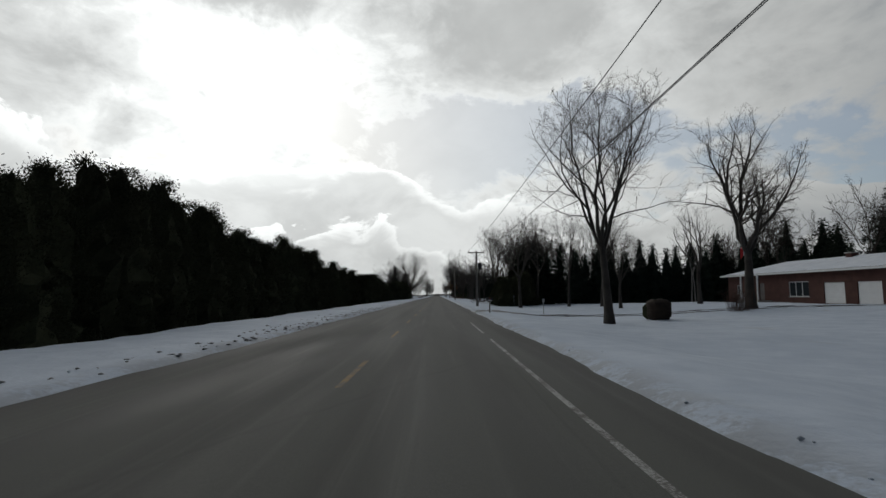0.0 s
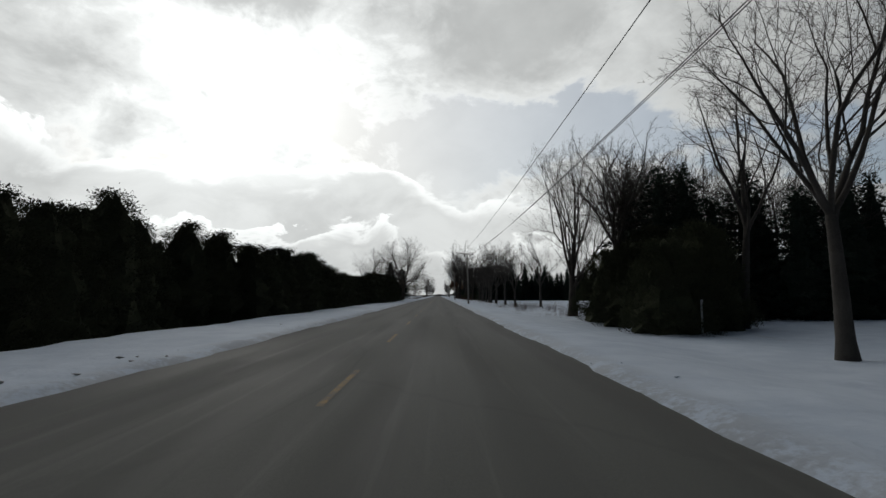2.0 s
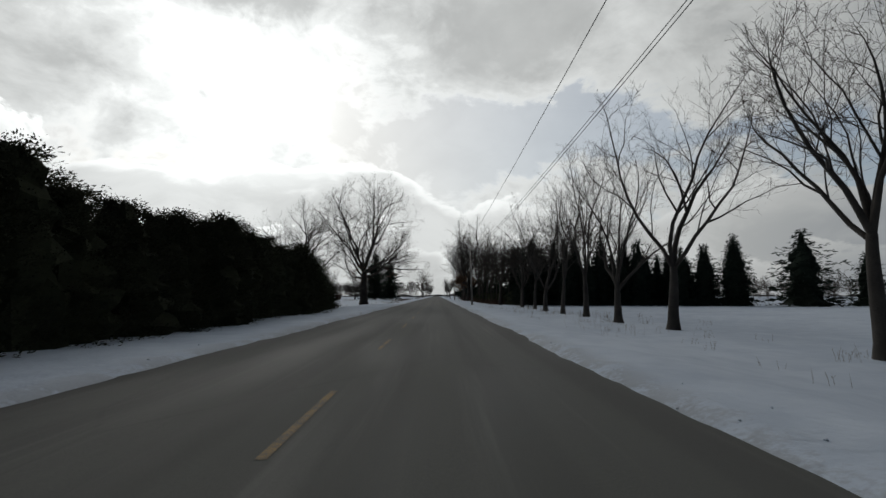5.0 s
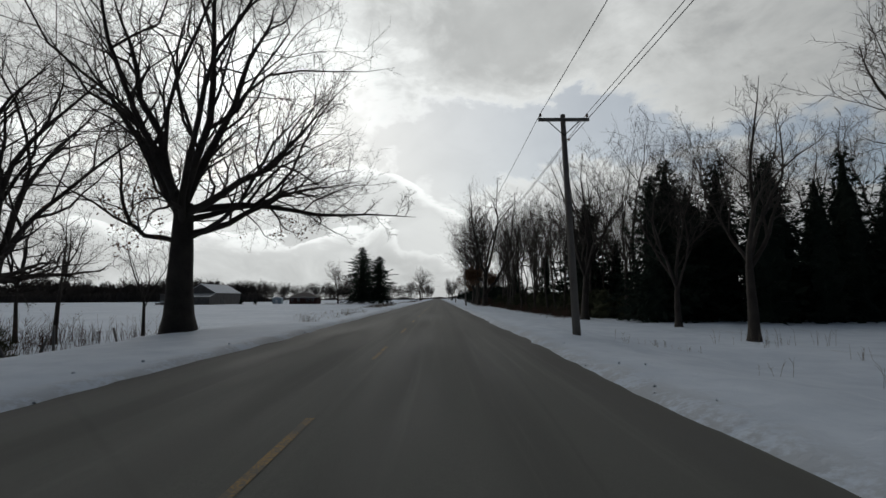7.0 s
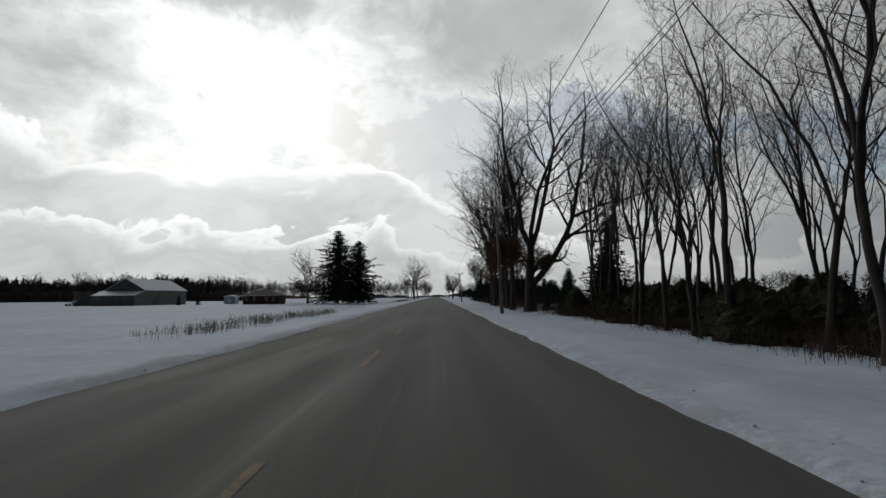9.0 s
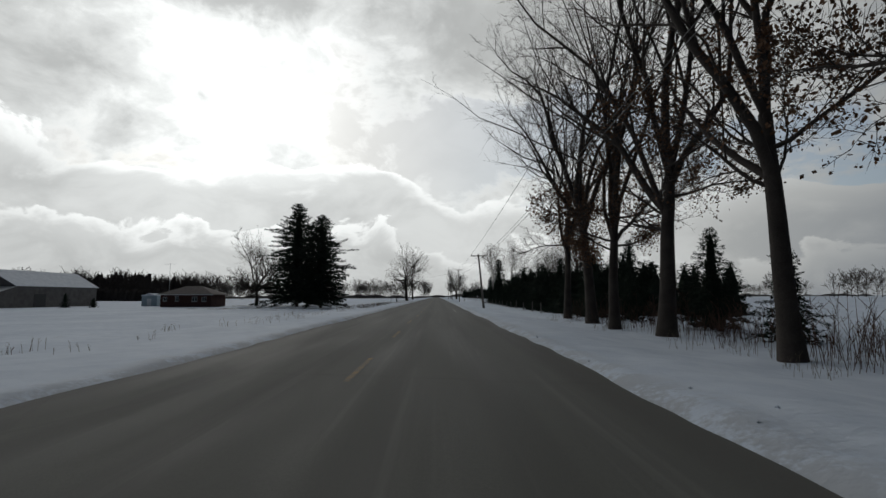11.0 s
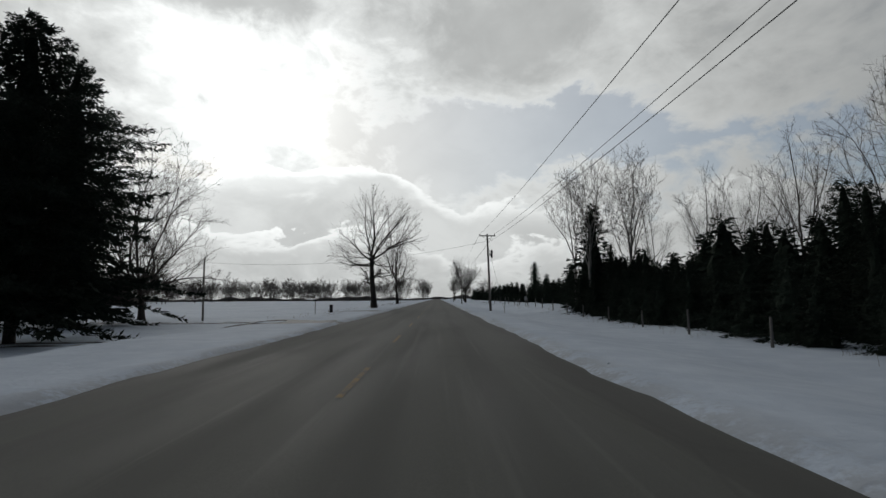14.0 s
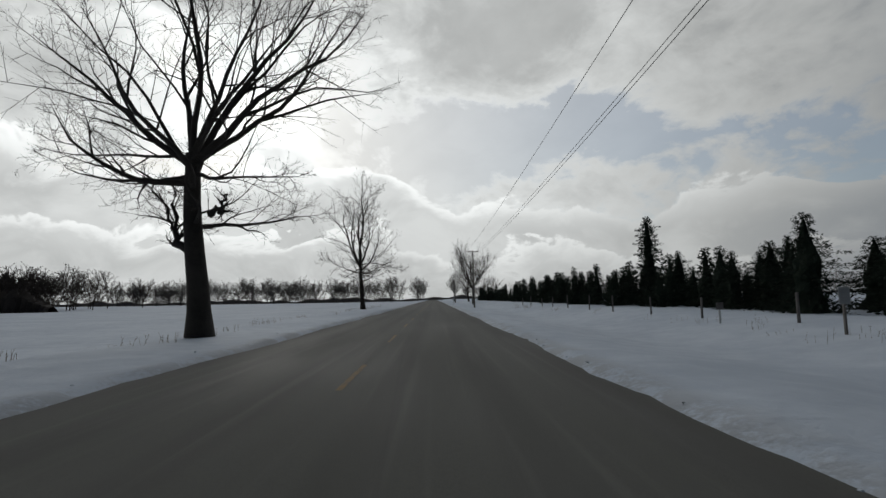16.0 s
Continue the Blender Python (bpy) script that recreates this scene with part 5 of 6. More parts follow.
def field_bungalow():
    """The brick bungalow beyond the snowy field."""
    h = empty("brick_house", -66.2, 441.0, -1.25)
    top = 3.2
    w = 6.6
    wins = [(-5.9, -4.8, 1.6, 2.7), (-2.8, -1.8, 1.6, 2.9), (1.6, 3.0, 1.5, 2.7), (4.2, 5.4, 1.5, 2.7)]
    wall_with_openings(h, "red brick wall", "x", -4.5, 0.3, -w, w, -0.5, top, wins)
    part("back_wall", boxed(-w, w, 4.2, 4.5, -0.5, top), BRICK, h)
    part("side_wall", boxed(-w, 0.3 - w, -4.2, 4.2, -0.5, top), BRICK, h)
    part("side_wall", boxed(w - 0.3, w, -4.2, 4.2, -0.5, top), BRICK, h)
    for a, b, lo, hi in wins:
        window(h, "x", -4.5, a, b, lo, hi)
    roof = part("roof", hip_roof(-w, w, -4.5, 4.5, top, 2.3, 0.8), SHINGLE, h, "brown shingle hip roof")
    part("snow", hip_roof(0.2 - w, w - 0.2, -4.3, 4.3, top + 0.2, 2.2, 0.6, 0.05), ROOF_SNOW, roof, "thin snow on the roof")
    part("fascia", boxed(-w - 0.8, w + 0.8, -5.34, -5.302, top, top + 0.18), WHITE_PAINT, h)
    tagged(h, "red-brick bungalow with low hip roof beyond a snowy field", "house")
    a = empty("antenna_mast", -79.0, 452.0, at_ground(-79, 452))
    part("mast", rod(bmesh.new(), (0, 0, 0), (0, 0, 12.5), 0.06, 0.04, 6), GALVANISED, a)
    part("boom", rod(bmesh.new(), (-1.6, 0, 12.3), (1.6, 0, 12.3), 0.03, 0.03, 6), GALVANISED, a)
    for k in range(7):
        part("element", rod(bmesh.new(), (-1.5 + 0.5 * k, -0.5, 12.3), (-1.5 + 0.5 * k, 0.5, 12.3), 0.02, 0.02, 5), GALVANISED, a)
    tagged(a, "tall thin television antenna mast beside a bungalow", "antenna")
    s = empty("garden_shed", -83.5, 452.0, at_ground(-83.5, 452) - 0.05)
    part("body", boxed(-2.2, 2.2, -2.0, 2.0, 0, 3.0), PALE_BLUE, s, "pale blue siding")
    bm = bmesh.new()
    sect = [(-2.4, 3.003), (2.4, 3.003), (2.4, 3.1), (0, 3.75), (-2.4, 3.1)]
    f = bm.faces.new([bm.verts.new((a, -2.2, b)) for a, b in sect])
    e = bmesh.ops.extrude_face_region(bm, geom=[f])
    bmesh.ops.translate(bm, vec=(0, 4.4, 0), verts=[v for v in e["geom"] if isinstance(v, bmesh.types.BMVert)])
    part("roof", bm, ROOF_SNOW, s, "snowy roof")
    door_panel(s, "x", -2.16, -0.6, 0.6, 0.1, 2.2, WHITE_PAINT, 2, "door", "pale double door")
    tagged(s, "small pale blue shed with a snowy roof", "shed")


def gable_block(parent, name, x0, x1, y0, y1, eave, ridge, wall_mat, roof_mat, boards=0.0, roof_label=""):
    """A block with a gable roof whose ridge runs along y."""
    bm = bmesh.new()
    mid = (x0 + x1) / 2
    f = bm.faces.new([bm.verts.new((a, y0, b)) for a, b in ((x0, -0.6), (x1, -0.6), (x1, eave), (mid, ridge), (x0, eave))])
    e = bmesh.ops.extrude_face_region(bm, geom=[f])
    bmesh.ops.translate(bm, vec=(0, y1 - y0, 0), verts=[v for v in e["geom"] if isinstance(v, bmesh.types.BMVert)])
    body = part(name, bm, wall_mat, parent)
    for s in (0, 1):
        lo = (x0 - 0.4, eave - 0.4 * (ridge - eave) / (mid - x0)) if s == 0 else (x1 + 0.4, eave - 0.4 * (ridge - eave) / (mid - x0))
        bm = bmesh.new()
        q = [(lo[0], lo[1] + 0.02), (mid, ridge + 0.02), (mid, ridge + 0.18), (lo[0], lo[1] + 0.18)]
        f = bm.faces.new([bm.verts.new((a, y0 - 0.4, b)) for a, b in q])
        e = bmesh.ops.extrude_face_region(bm, geom=[f])
        bmesh.ops.translate(bm, vec=(0, y1 - y0 + 0.8, 0), verts=[v for v in e["geom"] if isinstance(v, bmesh.types.BMVert)])
        bmesh.ops.recalc_face_normals(bm, faces=bm.faces)
        part("roof", bm, roof_mat, parent, roof_label)
    if boards:
        n = int((x1 - x0) / boards)
        for i in range(n):
            a = x0 + (x1 - x0) * i / n
            c = a + (x1 - x0) / n / 2
            hz = eave + (ridge - eave) * (1 - abs(c - mid) / (mid - x0)) - 0.15
            child("board", mesh_board((x1 - x0) / n - 0.04, hz), body).location = (a + 0.02, y0 - 0.035, 0)
    return body


BOARDS = {}


def mesh_board(w, h):
    key = (round(w, 2), round(h, 1))
    if key not in BOARDS:
        bm = boxed(0, w, 0, 0.03, -0.5, key[1])
        me = bpy.data.meshes.new("board")
        bm.to_mesh(me)
        bm.free()
        me.materials.append(BARN_BOARD)
        BOARDS[key] = me
    return BOARDS[key]


def old_barn():
    b = empty("barn", -114.0, 447.0, -1.3)
    gable_block(b, "body", -7.0, 7.0, -15.0, 15.0, 5.8, 9.9, BARN_BOARD, ROOF_SNOW, 0.7, "snow-covered metal roof")
    low = bmesh.new()
    f = low.faces.new([low.verts.new((x, y, z)) for x, y, z in ((-8.0, -21.0, -0.6), (-8.0, -21.0, 3.6), (-8.0, -15.05, 5.3), (-8.0, -15.05, -0.6))])
    e = bmesh.ops.extrude_face_region(low, geom=[f])
    bmesh.ops.translate(low, vec=(15.0, 0, 0), verts=[v for v in e["geom"] if isinstance(v, bmesh.types.BMVert)])
    part("lean_to", low, BARN_BOARD, b, "grey board lean-to")
    for i in range(22):
        child("board", mesh_board(0.62, 3.5), b).location = (-7.9 + 0.67 * i, -21.035, 0)
    part("lean_to_roof", box(bmesh.new(), -8.3, 7.3, -3.25, 3.25, -0.06, 0.06), METAL_ROOF, b, "grey metal roof").matrix_basis = pose(0, -18.1, 4.62, 16, 0, 0)
    wing = part("wing", boxed(-21.0, -7.05, -12.0, -2.0, -0.6, 5.0), BARN_BOARD, b, "low weathered wing")
    for i in range(19):
        child("board", mesh_board(0.66, 4.9), wing).location = (-20.9 + 0.72 * i, -12.035, 0)
    part("wing_roof", boxed(-21.3, -7.05, -12.4, -1.6, 5.003, 5.2), SHINGLE, b)
    # no opening is cut: a dark slab gives the doorway's inner shade
    part("side_door", boxed(7.0, 7.05, -9.0, -5.0, 0.0, 3.6), DARK_METAL, b, "dark slab painted as the shade inside an open doorway")
    tagged(b, "old weathered grey board barn with snow on its roof", "barn")
    w = empty("farm_wagon", -133.0, 432.0, at_ground(-133, 432))
    part("bed", boxed(-2.2, 2.2, -0.9, 0.9, 0.7, 0.95, bevel=0.03), BARN_BOARD, w)
    part("load", boxed(0.2, 2.0, -0.8, 0.8, 0.953, 2.0, bevel=0.1), GALVANISED, w, "pale covered load")
    for sx in (-1.5, 1.5):
        for sy in (-0.85, 0.85):
            part("wheel", rod(bmesh.new(), (sx, sy - 0.1, 0.4), (sx, sy + 0.1, 0.4), 0.42, 0.42, 14), DARK_METAL, w)
    tagged(w, "old farm wagon parked beside a barn", "wagon")


brick_house()
field_bungalow()
old_barn()


# ---- small roadside things ----
def mailbox(x, y, face=-1):
    m = empty("mailbox", x, y, at_ground(x, y) - 0.05)
    part("post", boxed(-0.05, 0.05, -0.05, 0.05, 0, 0.98, bevel=0.008), POLE_WOOD, m)
    bm = bmesh.new()
    sect = [(-0.11, 0), (0.11, 0), (0.11, 0.13)] + [(0.11 * math.cos(radians(a)), 0.13 + 0.11 * math.sin(radians(a))) for a in range(20, 170, 20)] + [(-0.11, 0.13)]
    f = bm.faces.new([bm.verts.new((-0.27, a, b + 0.985)) for a, b in sect])
    e = bmesh.ops.extrude_face_region(bm, geom=[f])
    bmesh.ops.translate(bm, vec=(0.54, 0, 0), verts=[v for v in e["geom"] if isinstance(v, bmesh.types.BMVert)])
    part("box", bm, DARK_METAL, m, "black metal box")
    part("flag", boxed(-0.02, 0.0, -0.135, -0.115, 1.05, 1.24), RED_CLOTH, m, "small red signal flag")
    part("plate", boxed(-0.16, 0.16, -0.12, -0.113, 1.0, 1.07), WHITE_PAINT, m, "pale bar")
    return tagged(m, "black metal mailbox on a wooden post in snow", "mailbox")


mailbox(4.15, 39.2)


def marker_box(x, y):
    """The dark upright bin on the verge."""
    m = empty("roadside_bin", x, y, at_ground(x, y) - 0.03)
    part("body", boxed(-0.15, 0.15, -0.15, 0.15, 0, 0.76, bevel=0.03), DARK_METAL, m)
    part("lid", boxed(-0.17, 0.17, -0.17, 0.17, 0.763, 0.83, bevel=0.02), DARK_METAL, m)
    return tagged(m, "dark upright box standing on the snowy verge", "bin")


marker_box(-11.0, 440.6)


def small_sign(x, y, h, w, hh, mat, label, turn=0.0, post=None):
    m = empty("sign_post", x, y, at_ground(x, y) - 0.05)
    m.rotation_euler[2] = radians(turn)
    part("post", boxed(-0.035, 0.035, -0.035, 0.035, 0, h, bevel=0.006), post or GALVANISED, m)
    part("board", boxed(-w / 2, w / 2, -0.06, -0.038, h - hh, h + 0.03, bevel=0.005), mat, m)
    return tagged(m, label, "sign")


small_sign(-12.4, 439.6, 1.55, 0.45, 0.16, DARK_METAL, "thin post carrying a small dark plate")
small_sign(12.5, 466.3, 0.95, 0.32, 0.28, BARN_BOARD, "wooden post with a small box on top")
small_sign(12.6, 459.8, 1.45, 0.36, 0.5, GALVANISED, "post with a pale square sign seen from behind", post=POLE_WOOD)
small_sign(10.2, 47.5, 1.5, 0.22, 0.3, GALVANISED, "thin leaning marker stake in snow")
small_sign(12.1, 78.0, 1.7, 0.10, 0.10, GALVANISED, "tall thin metal stake on a snowy lawn")
small_sign(8.0, 448.2, 1.4, 0.08, 0.5, PALE_BLUE, "thin pale guy marker beside a pole")
small_sign(4.6, 560.0, 1.6, 0.5, 0.5, GALVANISED, "grey metal roadside sign on a post")


def fence_post(x, y, h, lean):
    m = empty("fence_post", x, y, at_ground(x, y) - 0.1)
    m.rotation_euler = (radians(lean), radians(-lean * 0.7), 0)
    part("stake", rod(bmesh.new(), (0, 0, 0), (0, 0, h), 0.06, 0.05, 8), BARN_BOARD, m, smooth=True)
    return tagged(m, "weathered round fence post standing in snow", "fence post", "fence posts")


rng = random.Random(21)
posts = []
y = 357.6
while y < 520:
    x = 10.9 + (y - 352) * 0.022 + rng.uniform(-0.1, 0.1) if y < 452 else 13.4 + rng.uniform(-0.2, 0.2)
    posts.append((x, y))
    fence_post(x, y, rng.uniform(1.05, 1.35), rng.gauss(0, 3.5))
    y += rng.uniform(5.9, 6.5)
for x, y, h, l in [(-15.7, 214.5, 1.5, 2), (-14.4, 211.0, 1.2, 22), (-14.9, 212.6, 1.0, -15), (-15.9, 219.0, 1.3, 12), (-16.6, 223.5, 1.2, -6)]:
    fence_post(x, y, h, l)

# pole beyond the drive and its cable over the road
p = empty("utility_pole", -29.5, 451.9, at_ground(-29.5, 451.9) - 0.05)
part("post", rod(bmesh.new(), (0, 0, 0), (-0.1, 0, 7.9), 0.13, 0.09, 10), POLE_WOOD, p, smooth=True)
tagged(p, "short wooden service pole beside a farm drive", "utility pole", "roadside poles")
wire((6.3, 450.7, 8.6), (-29.6, 451.9, 6.2), 1.3, "service_cable", 0.013, "service cable sagging across the road")
wire((-29.6, 451.9, 6.4), (-62.0, 445.0, 3.6), 0.5, "service_cable", 0.013, "service cable running to the bungalow")
for (x, y, z) in ((4.85, 59.8, 5.4), (6.5, 450.7, 7.4)):
    t = empty("pole_transformer", x + 0.32, y - 0.12, z - 0.9)
    part("tank", rod(bmesh.new(), (0, 0, 0), (0, 0, 0.8), 0.21 if y < 100 else 0.13, 0.21 if y < 100 else 0.13, 14), DARK_METAL, t, smooth=True)
    part("lid", rod(bmesh.new(), (0, 0, 0.801), (0, 0, 0.88), 0.22, 0.12, 14), DARK_METAL, t)
    part("bushing", rod(bmesh.new(), (0, 0, 0.88), (0, 0, 1.08), 0.035, 0.025, 8), PORCELAIN, t)
    part("bracket", boxed(-0.26, -0.17, -0.05, 0.05, 0.2, 0.6), DARK_METAL, t)
    tagged(t, "grey cylindrical transformer hung on a utility pole", "transformer")
wire((6.4, 450.6, 8.0), (8.0, 448.3, -0.1), 0.0, "guy_wire", 0.012, "steel guy wire from pole to ground")

# flag on its staff beside the house
fl = empty("flag_pole", 32.8, 51.4, at_ground(32.8, 51.4))
part("staff", rod(bmesh.new(), (0, 0, 0), (0, 0, 6.9), 0.045, 0.03, 8), WHITE_PAINT, fl)


def cloth(u0, u1, mat, label):
    V, Q, n = [], [], 8
    for i in range(n + 1):
        u = u0 + (u1 - u0) * i / n
        for j in range(5):
            V.append((-u * 0.62 + 0.08 * math.sin(4.5 * u + j * 0.4), -u * 0.45, 6.7 - 1.2 * j / 4 - 0.20 * u * u))
    for i in range(n):
        for j in range(4):
            a = i * 5 + j
            Q.append((a, a + 1, a + 6, a + 5))
    child("cloth", mesh_of("cloth", V, Q, mat, True), fl, label)


cloth(0.03, 0.6, RED_CLOTH, "red band of the flag")
cloth(0.6, 1.6, WHITE_PAINT, "white middle of the flag")
cloth(1.6, 2.2, RED_CLOTH, "red band of the flag")
tagged(fl, "red and white flag flying on a white pole", "flag")

# wrapped shrub and bare bush on the lawn
w = empty("wrapped_shrub", 15.3, 34.0, at_ground(15.3, 34.0) - 0.05)
bm = boxed(-0.75, 0.75, -0.6, 0.6, 0, 1.45, bevel=0.28)
bmesh.ops.subdivide_edges(bm, edges=bm.edges[:], cuts=3, use_grid_fill=True)
for v in bm.verts:
    d = noise.noise(v.co * 2.2) * 0.13
    v.co += Vector((v.co.x, v.co.y, 0.2)).normalized() * d
part("wrap", bm, BURLAP, w, "brown burlap winter wrap", smooth=True)
part("bough_frame", boxed(-0.95, 0.95, 0.15, 0.75, 0.05, 1.15, bevel=0.25), CEDAR, w, "dark evergreen boughs")
tagged(w, "evergreen shrub wrapped in brown burlap for winter", "shrub")


# ---- driveways ----
def driveway(name, label, x0, x1, y0, y1, lift=0.03):
    xs, ys = np.arange(min(x0, x1), max(x0, x1) + 0.1, 0.6), np.linspace(y0, y1, 7)
    X, Y = np.meshgrid(xs, ys)
    Yw = Y + 0.35 * np.sin(X * 0.5 + Y) * (np.abs(Y - (y0 + y1) / 2) > (y1 - y0) * 0.3)
    Z = ground_z(X, Yw) + lift - 0.12 * (np.abs(Y - (y0 + y1) / 2) > (y1 - y0) * 0.45)
    V = np.stack([X, Yw, Z], axis=-1).reshape(-1, 3)
    nx = len(xs)
    i = (np.arange(6)[:, None] * nx + np.arange(nx - 1)[None, :]).ravel()
    Q = np.stack([i, i + 1, i + nx + 1, i + nx], axis=1)
    tagged(new(name, mesh_of(name, V, Q, SLUSH, True)), label, "driveway", kind="structure")


SLUSH = material("slush", (0.07, 0.065, 0.058), (0.30, 0.30, 0.31), 0.7, 6.0, 0.6, bump=0.5, contrast=0.35)
driveway("driveway", "slushy gravel driveway entrance with tyre ruts", 3.0, 7.2, 39.9, 47.6)
for y0 in (41.2, 43.6):
    driveway("tyre_rut", "thin wet tyre rut crossing a snowy lawn", 7.0, 38.0, y0, y0 + 0.22, 0.045)
driveway("driveway", "slushy gravel apron of a farm drive", -9.5, -5.6, 418.0, 422.2)
driveway("driveway", "slushy gravel apron of a farm drive", -9.5, -5.6, 444.2, 448.0)
for y0 in (418.6, 420.6, 444.9, 446.7):
    driveway("tyre_rut", "dark wet tyre rut of a farm drive through snow", -58.0, -9.0, y0, y0 + 0.7, 0.03)


# ---- weeds, brush and leaves ----
def stems(name, label, spots, mat, seed, h=(0.35, 0.8), n=(5, 12), spread=0.25, r=0.007, head=0.5):
    rng = random.Random(seed)
    lines = []
    for x, y, s in spots:
        for i in range(rng.randint(*n)):
            px, py = x + rng.gauss(0, spread), y + rng.gauss(0, spread)
            z, hh = at_ground(px, py) - 0.03, rng.uniform(*h) * s
            a, l = rng.random() * 6.28, rng.uniform(0.05, 0.4) * hh
            p0 = np.array([px, py, z])
            p2 = p0 + np.array([math.cos(a) * l, math.sin(a) * l, hh])
            p1 = (p0 + p2) / 2 + np.array([0, 0, 0.08 * hh])
            lines.append(([p0, p1, p2], [r, r * 0.8, r * 0.4], 0))
            for q in range(2 if rng.random() < head else 0):
                b = rng.random() * 6.28
                f = rng.uniform(0.45, 0.9)
                s0 = p0 + (p2 - p0) * f
                s1 = s0 + np.array([math.cos(b), math.sin(b), 1.2]) * hh * 0.2
                lines.append(([s0, (s0 + s1) / 2, s1], [r * 0.7, r * 0.6, r * 0.4], 0))
    ob = new(name, tube_mesh(name, lines, mat, lambda q: 3))
    return tagged(ob, label, "weeds", kind="stuff")


rng = random.Random(33)
spots = [(-7.6 - abs(rng.gauss(0, 1.6)), rng.uniform(224, 250), rng.uniform(0.4, 0.8)) for i in range(50)]
spots += [(-8.8 - abs(rng.gauss(0, 1.4)), rng.uniform(268, 294), rng.uniform(0.7, 1.2)) for i in range(140)]
spots += [(-9.0 - abs(rng.gauss(0, 1.8)), rng.uniform(264, 400), rng.uniform(0.5, 1.0)) for i in range(100)]
spots += [(-8.6 - abs(rng.gauss(0, 0.7)), rng.uniform(366, 398), rng.uniform(0.8, 1.3)) for i in range(60)]
spots += [(-13.0 - rng.random() * 9, rng.uniform(214, 420), rng.uniform(0.5, 0.9)) for i in range(50)]
spots += [(-9.5 - rng.random() * 5, rng.uniform(425, 540), rng.uniform(0.5, 1.0)) for i in range(60)]
stems("dry_weeds", "dry brown weed stalks poking through roadside snow", spots, WEED, 1, (0.22, 0.55), (5, 11), 0.26, 0.0065)
spots = [(7.0 + abs(rng.gauss(0, 5)), rng.uniform(96, 215), rng.uniform(0.4, 0.9)) for i in range(130)]
spots += [(12.4 + rng.gauss(0, 0.7), 172 + 8.2 * (i % 6) + rng.gauss(0, 0.8), 1.1) for i in range(40)]
spots += [(8.0 + rng.random() * 3, rng.uniform(290, 345), rng.uniform(0.5, 1.0)) for i in range(70)]
spots += [(11.2 + rng.random() * 2, rng.uniform(350, 520), rng.uniform(0.4, 0.9)) for i in range(90)]
stems("dry_weeds", "dry brown grass tufts in lawn snow", spots, WEED, 2, (0.25, 0.65), (4, 9), 0.22, 0.0045)
spots = [(11.0 + abs(rng.gauss(0, 1.3)), rng.uniform(237, 300), rng.uniform(0.7, 1.25)) for i in range(300)] + [(rng.uniform(11.6, 19.0), rng.uniform(238, 300), rng.uniform(1.0, 1.7)) for i in range(300)]
stems("brush", "tangled reddish-brown brush at the edge of a wood", spots, BRUSH, 3, (0.25, 0.95), (8, 13), 0.55, 0.008, 1.0)
spots = [(-16.5 - rng.random() * 12, rng.uniform(211, 230), rng.uniform(0.6, 1.3)) for i in range(110)]
spots2 = [(10.5 + 3.5 * rng.random(), rng.uniform(302, 347), rng.uniform(0.8, 1.7)) for i in range(130)]
stems("brush", "tangled brown saplings under a row of oaks", spots2, BRUSH, 6, (0.4, 1.3), (5, 9), 0.6, 0.010, 1.0)
stems("brush", "thin dark brush along a fence line", spots, BRUSH, 4, (0.6, 1.6), (4, 9), 0.5, 0.010, 0.8)
spots = [(rng.uniform(9.0, 15.5), rng.uniform(110, 134), rng.uniform(0.6, 1.3)) for i in range(120)] + [(11.9 + rng.gauss(0, 0.9), 98.8 + rng.gauss(0, 0.7), rng.uniform(0.7, 1.2)) for i in range(26)]
spots += [(rng.uniform(9.5, 40.0), rng.uniform(96, 128), rng.uniform(0.3, 0.6)) for i in range(170)]
stems("brush", "dry brown stems and tufts sticking out of lawn snow", spots, BRUSH, 7, (0.3, 0.9), (4, 8), 0.4, 0.006, 0.7)
spots = [(24.6 + rng.gauss(0, 0.3), 40.0 + rng.gauss(0, 0.3), 1.3) for i in range(14)]
stems("bare_bush", "leafless grey bush on a snowy lawn", spots, BRUSH, 5, (0.8, 1.6), (8, 12), 0.3, 0.009, 0.9)


def leaf_mass(name, label, tree, x, y, low, high, count, seed, out=6.0):
    """Brown leaves that still hang on an oak's lower twigs."""
    rng = np.random.default_rng(seed)
    spots = [p for l in GROWN[tree] if l[2] >= 3 for p in l[0][1:] if low < p[2] < high and math.hypot(p[0], p[1]) < out]
    c = np.array([spots[i] for i in rng.integers(0, len(spots), count // 4)]) + np.array([x, y, at_ground(x, y)])
    P = np.repeat(c, 4, axis=0) + rng.normal(0, 0.14, (len(c) * 4, 3))
    D = rng.normal(0, 1, P.shape) + np.array([0, 0, -0.5])
    L = rng.uniform(0.09, 0.17, len(P))
    v, q = blades(P, D, L, L * 0.34, rng)
    return tagged(new(name, mesh_of(name, v, q, DRYLEAF)), label, "leaves", kind="stuff")


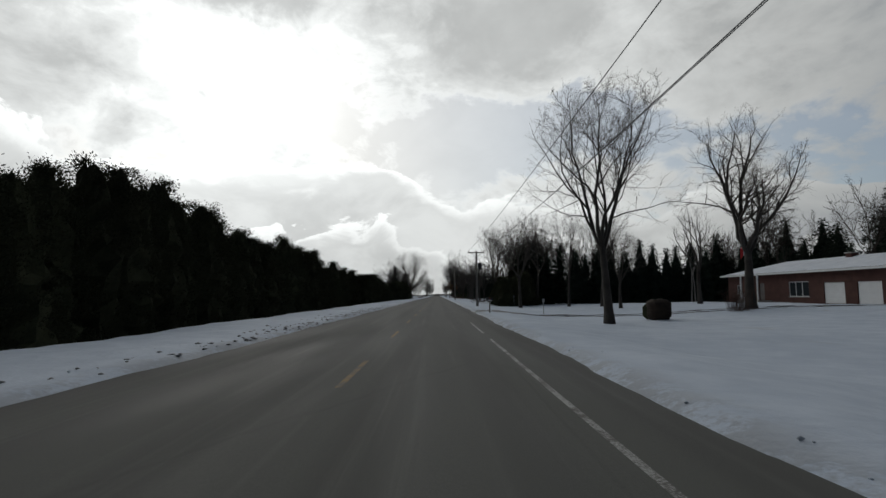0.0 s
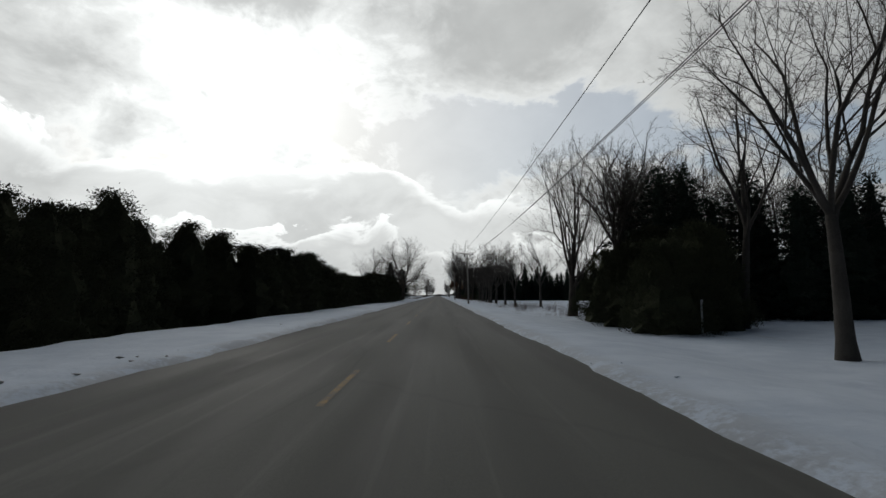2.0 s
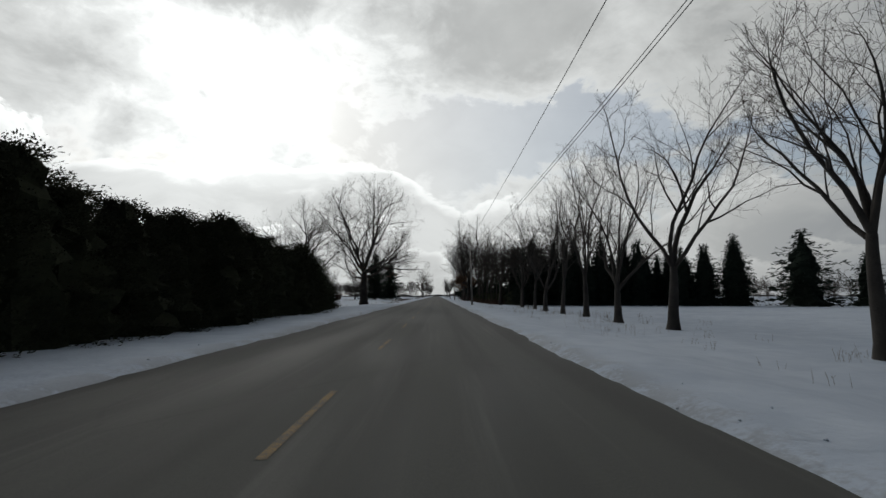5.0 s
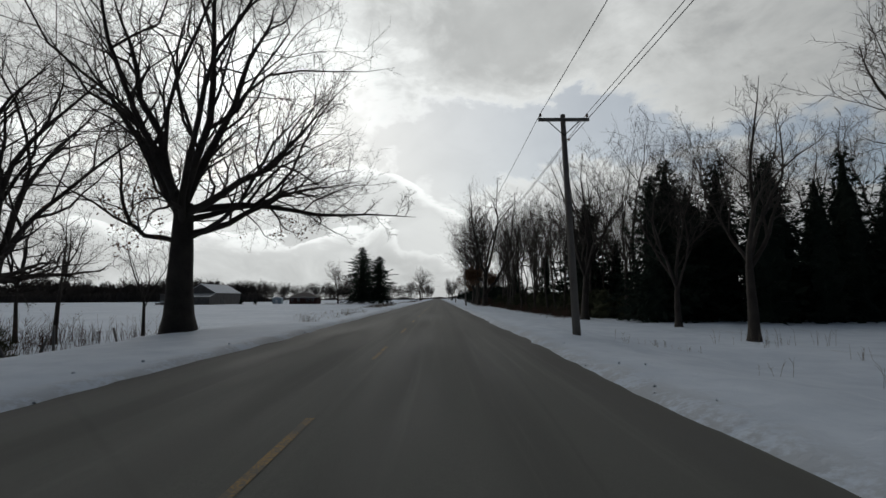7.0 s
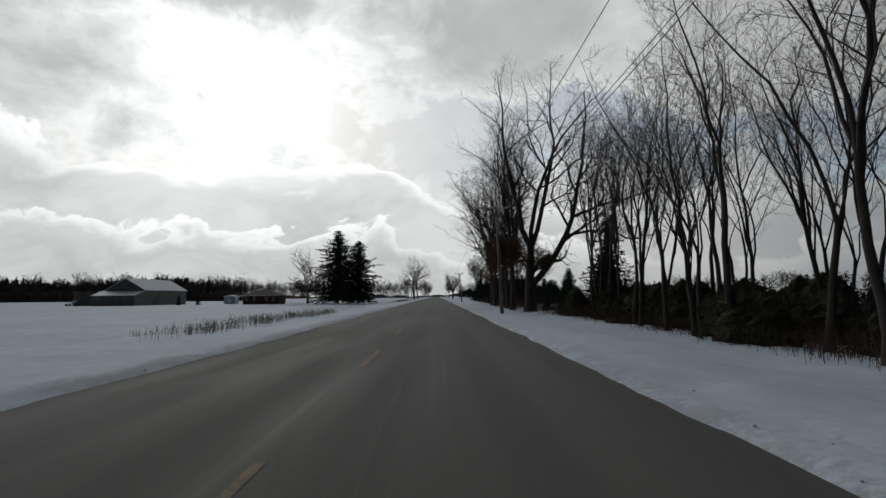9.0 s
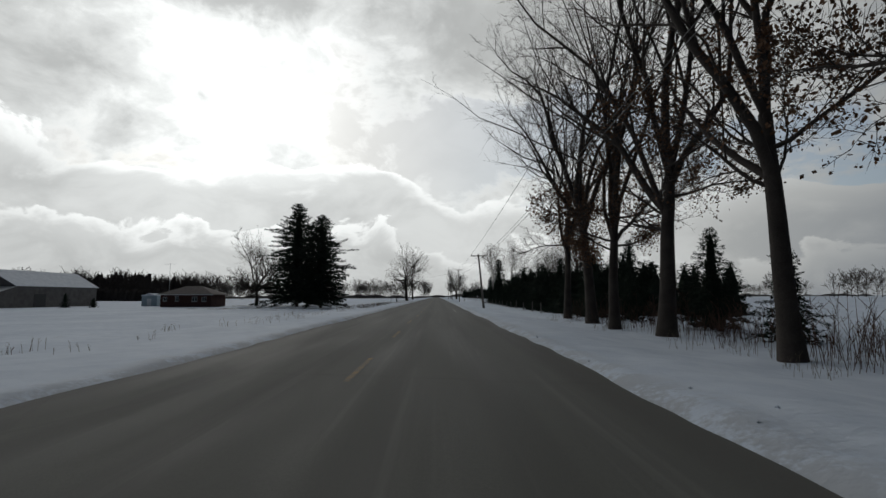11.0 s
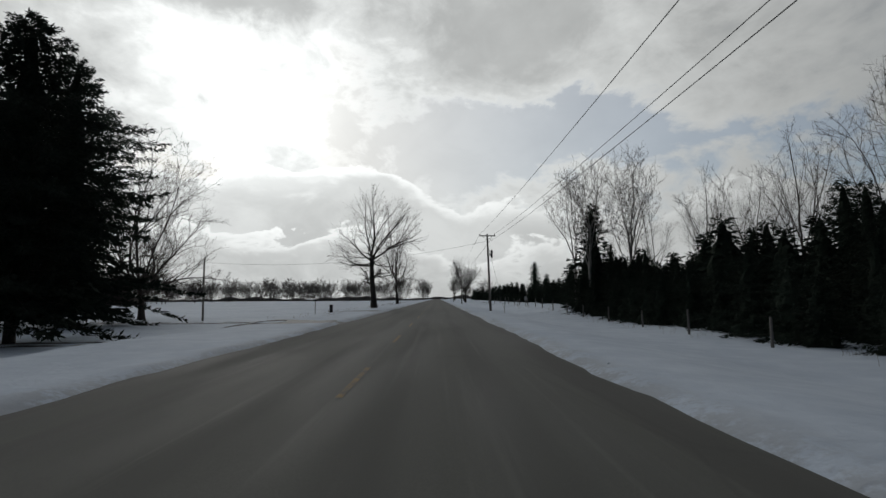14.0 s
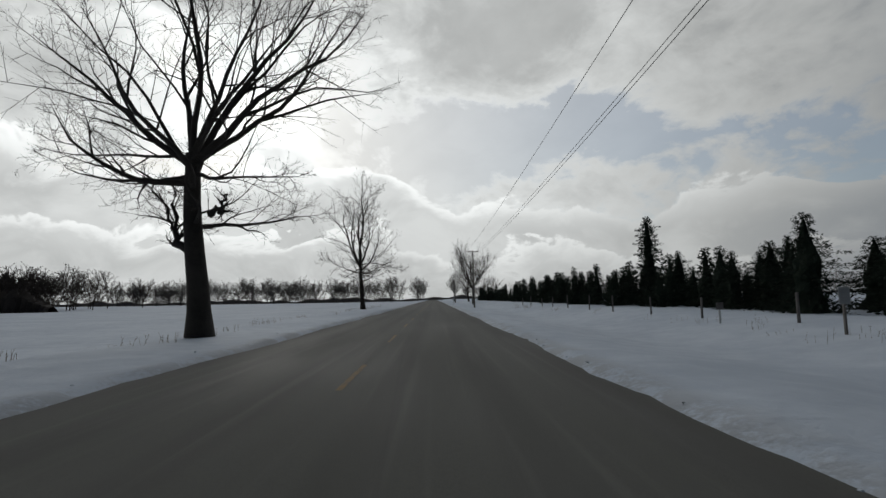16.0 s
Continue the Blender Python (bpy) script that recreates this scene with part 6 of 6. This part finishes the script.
leaf_mass("oak_leaves", "dead brown leaves hanging on oak boughs", 712, 10.5, 305.2, 3.0, 13.0, 16000, 1)
leaf_mass("oak_leaves", "dead brown leaves hanging on oak boughs", 72, 9.6, 312.2, 2.5, 11.0, 6000, 2)
for tree, x, y in ((73, 10.1, 319.5), (74, 10.3, 327.6), (75, 9.9, 333.0), (76, 10.4, 338.5)):
    leaf_mass("oak_leaves", "dead brown leaves hanging on oak boughs", tree, x, y, 3.0, 11.0, 3600, tree)
leaf_mass("oak_leaves", "few dead brown leaves hanging low on an oak", 61, -11.5, 216.1, 2.0, 6.0, 420, 3)


# ---- plough-thrown clods along the road edges ----
def clods(name, label, count, seed, mat, place, size, flat=0.7):
    rng = np.random.default_rng(seed)
    unit = np.array([(1, 0, 0), (-1, 0, 0), (0, 1, 0), (0, -1, 0), (0, 0, 1), (0, 0, -1)], dtype=float)
    face = np.array([(0, 2, 4), (2, 1, 4), (1, 3, 4), (3, 0, 4), (2, 0, 5), (1, 2, 5), (3, 1, 5), (0, 3, 5)])
    V, Q = [], []
    for i in range(count):
        x, y = place(rng)
        r = rng.uniform(*size)
        v = unit * r * rng.uniform(0.6, 1.4, (6, 1)) + rng.normal(0, 0.15 * r, (6, 3))
        v[:, 2] *= flat
        V.append(v + np.array([x, y, float(ground_z(x, y)) + 0.25 * r * flat]))
        Q.append(face + 6 * i)
    return tagged(new(name, mesh_of(name, np.concatenate(V), np.concatenate(Q), mat, True)), label, "snow", kind="stuff")


def both_edges(rng):
    d = abs(rng.normal(0, 0.55))
    return (ROAD_R + 0.15 + d if rng.random() < 0.55 else ROAD_L - 0.15 - d), rng.uniform(-5, 520)


def dirty_bank(rng):
    return ROAD_L - 0.2 - abs(rng.normal(0, 0.7)), rng.normal(34, 14)


def drive_mouth(rng):
    return rng.uniform(3.3, 8.5), 40 + abs(rng.normal(0, 5.0))


clods("snow_clods", "frozen clods of dirty snow thrown up by the plough", 520, 4, SNOW, both_edges, (0.015, 0.045))
clods("gravel_clods", "flat dark lumps of gravel and sod thrown onto the snow bank", 420, 5, SLUSH, dirty_bank, (0.03, 0.10), 0.3)
clods("snow_clods", "broken snow lumps round a driveway mouth", 220, 6, SNOW, drive_mouth, (0.025, 0.075), 0.5)
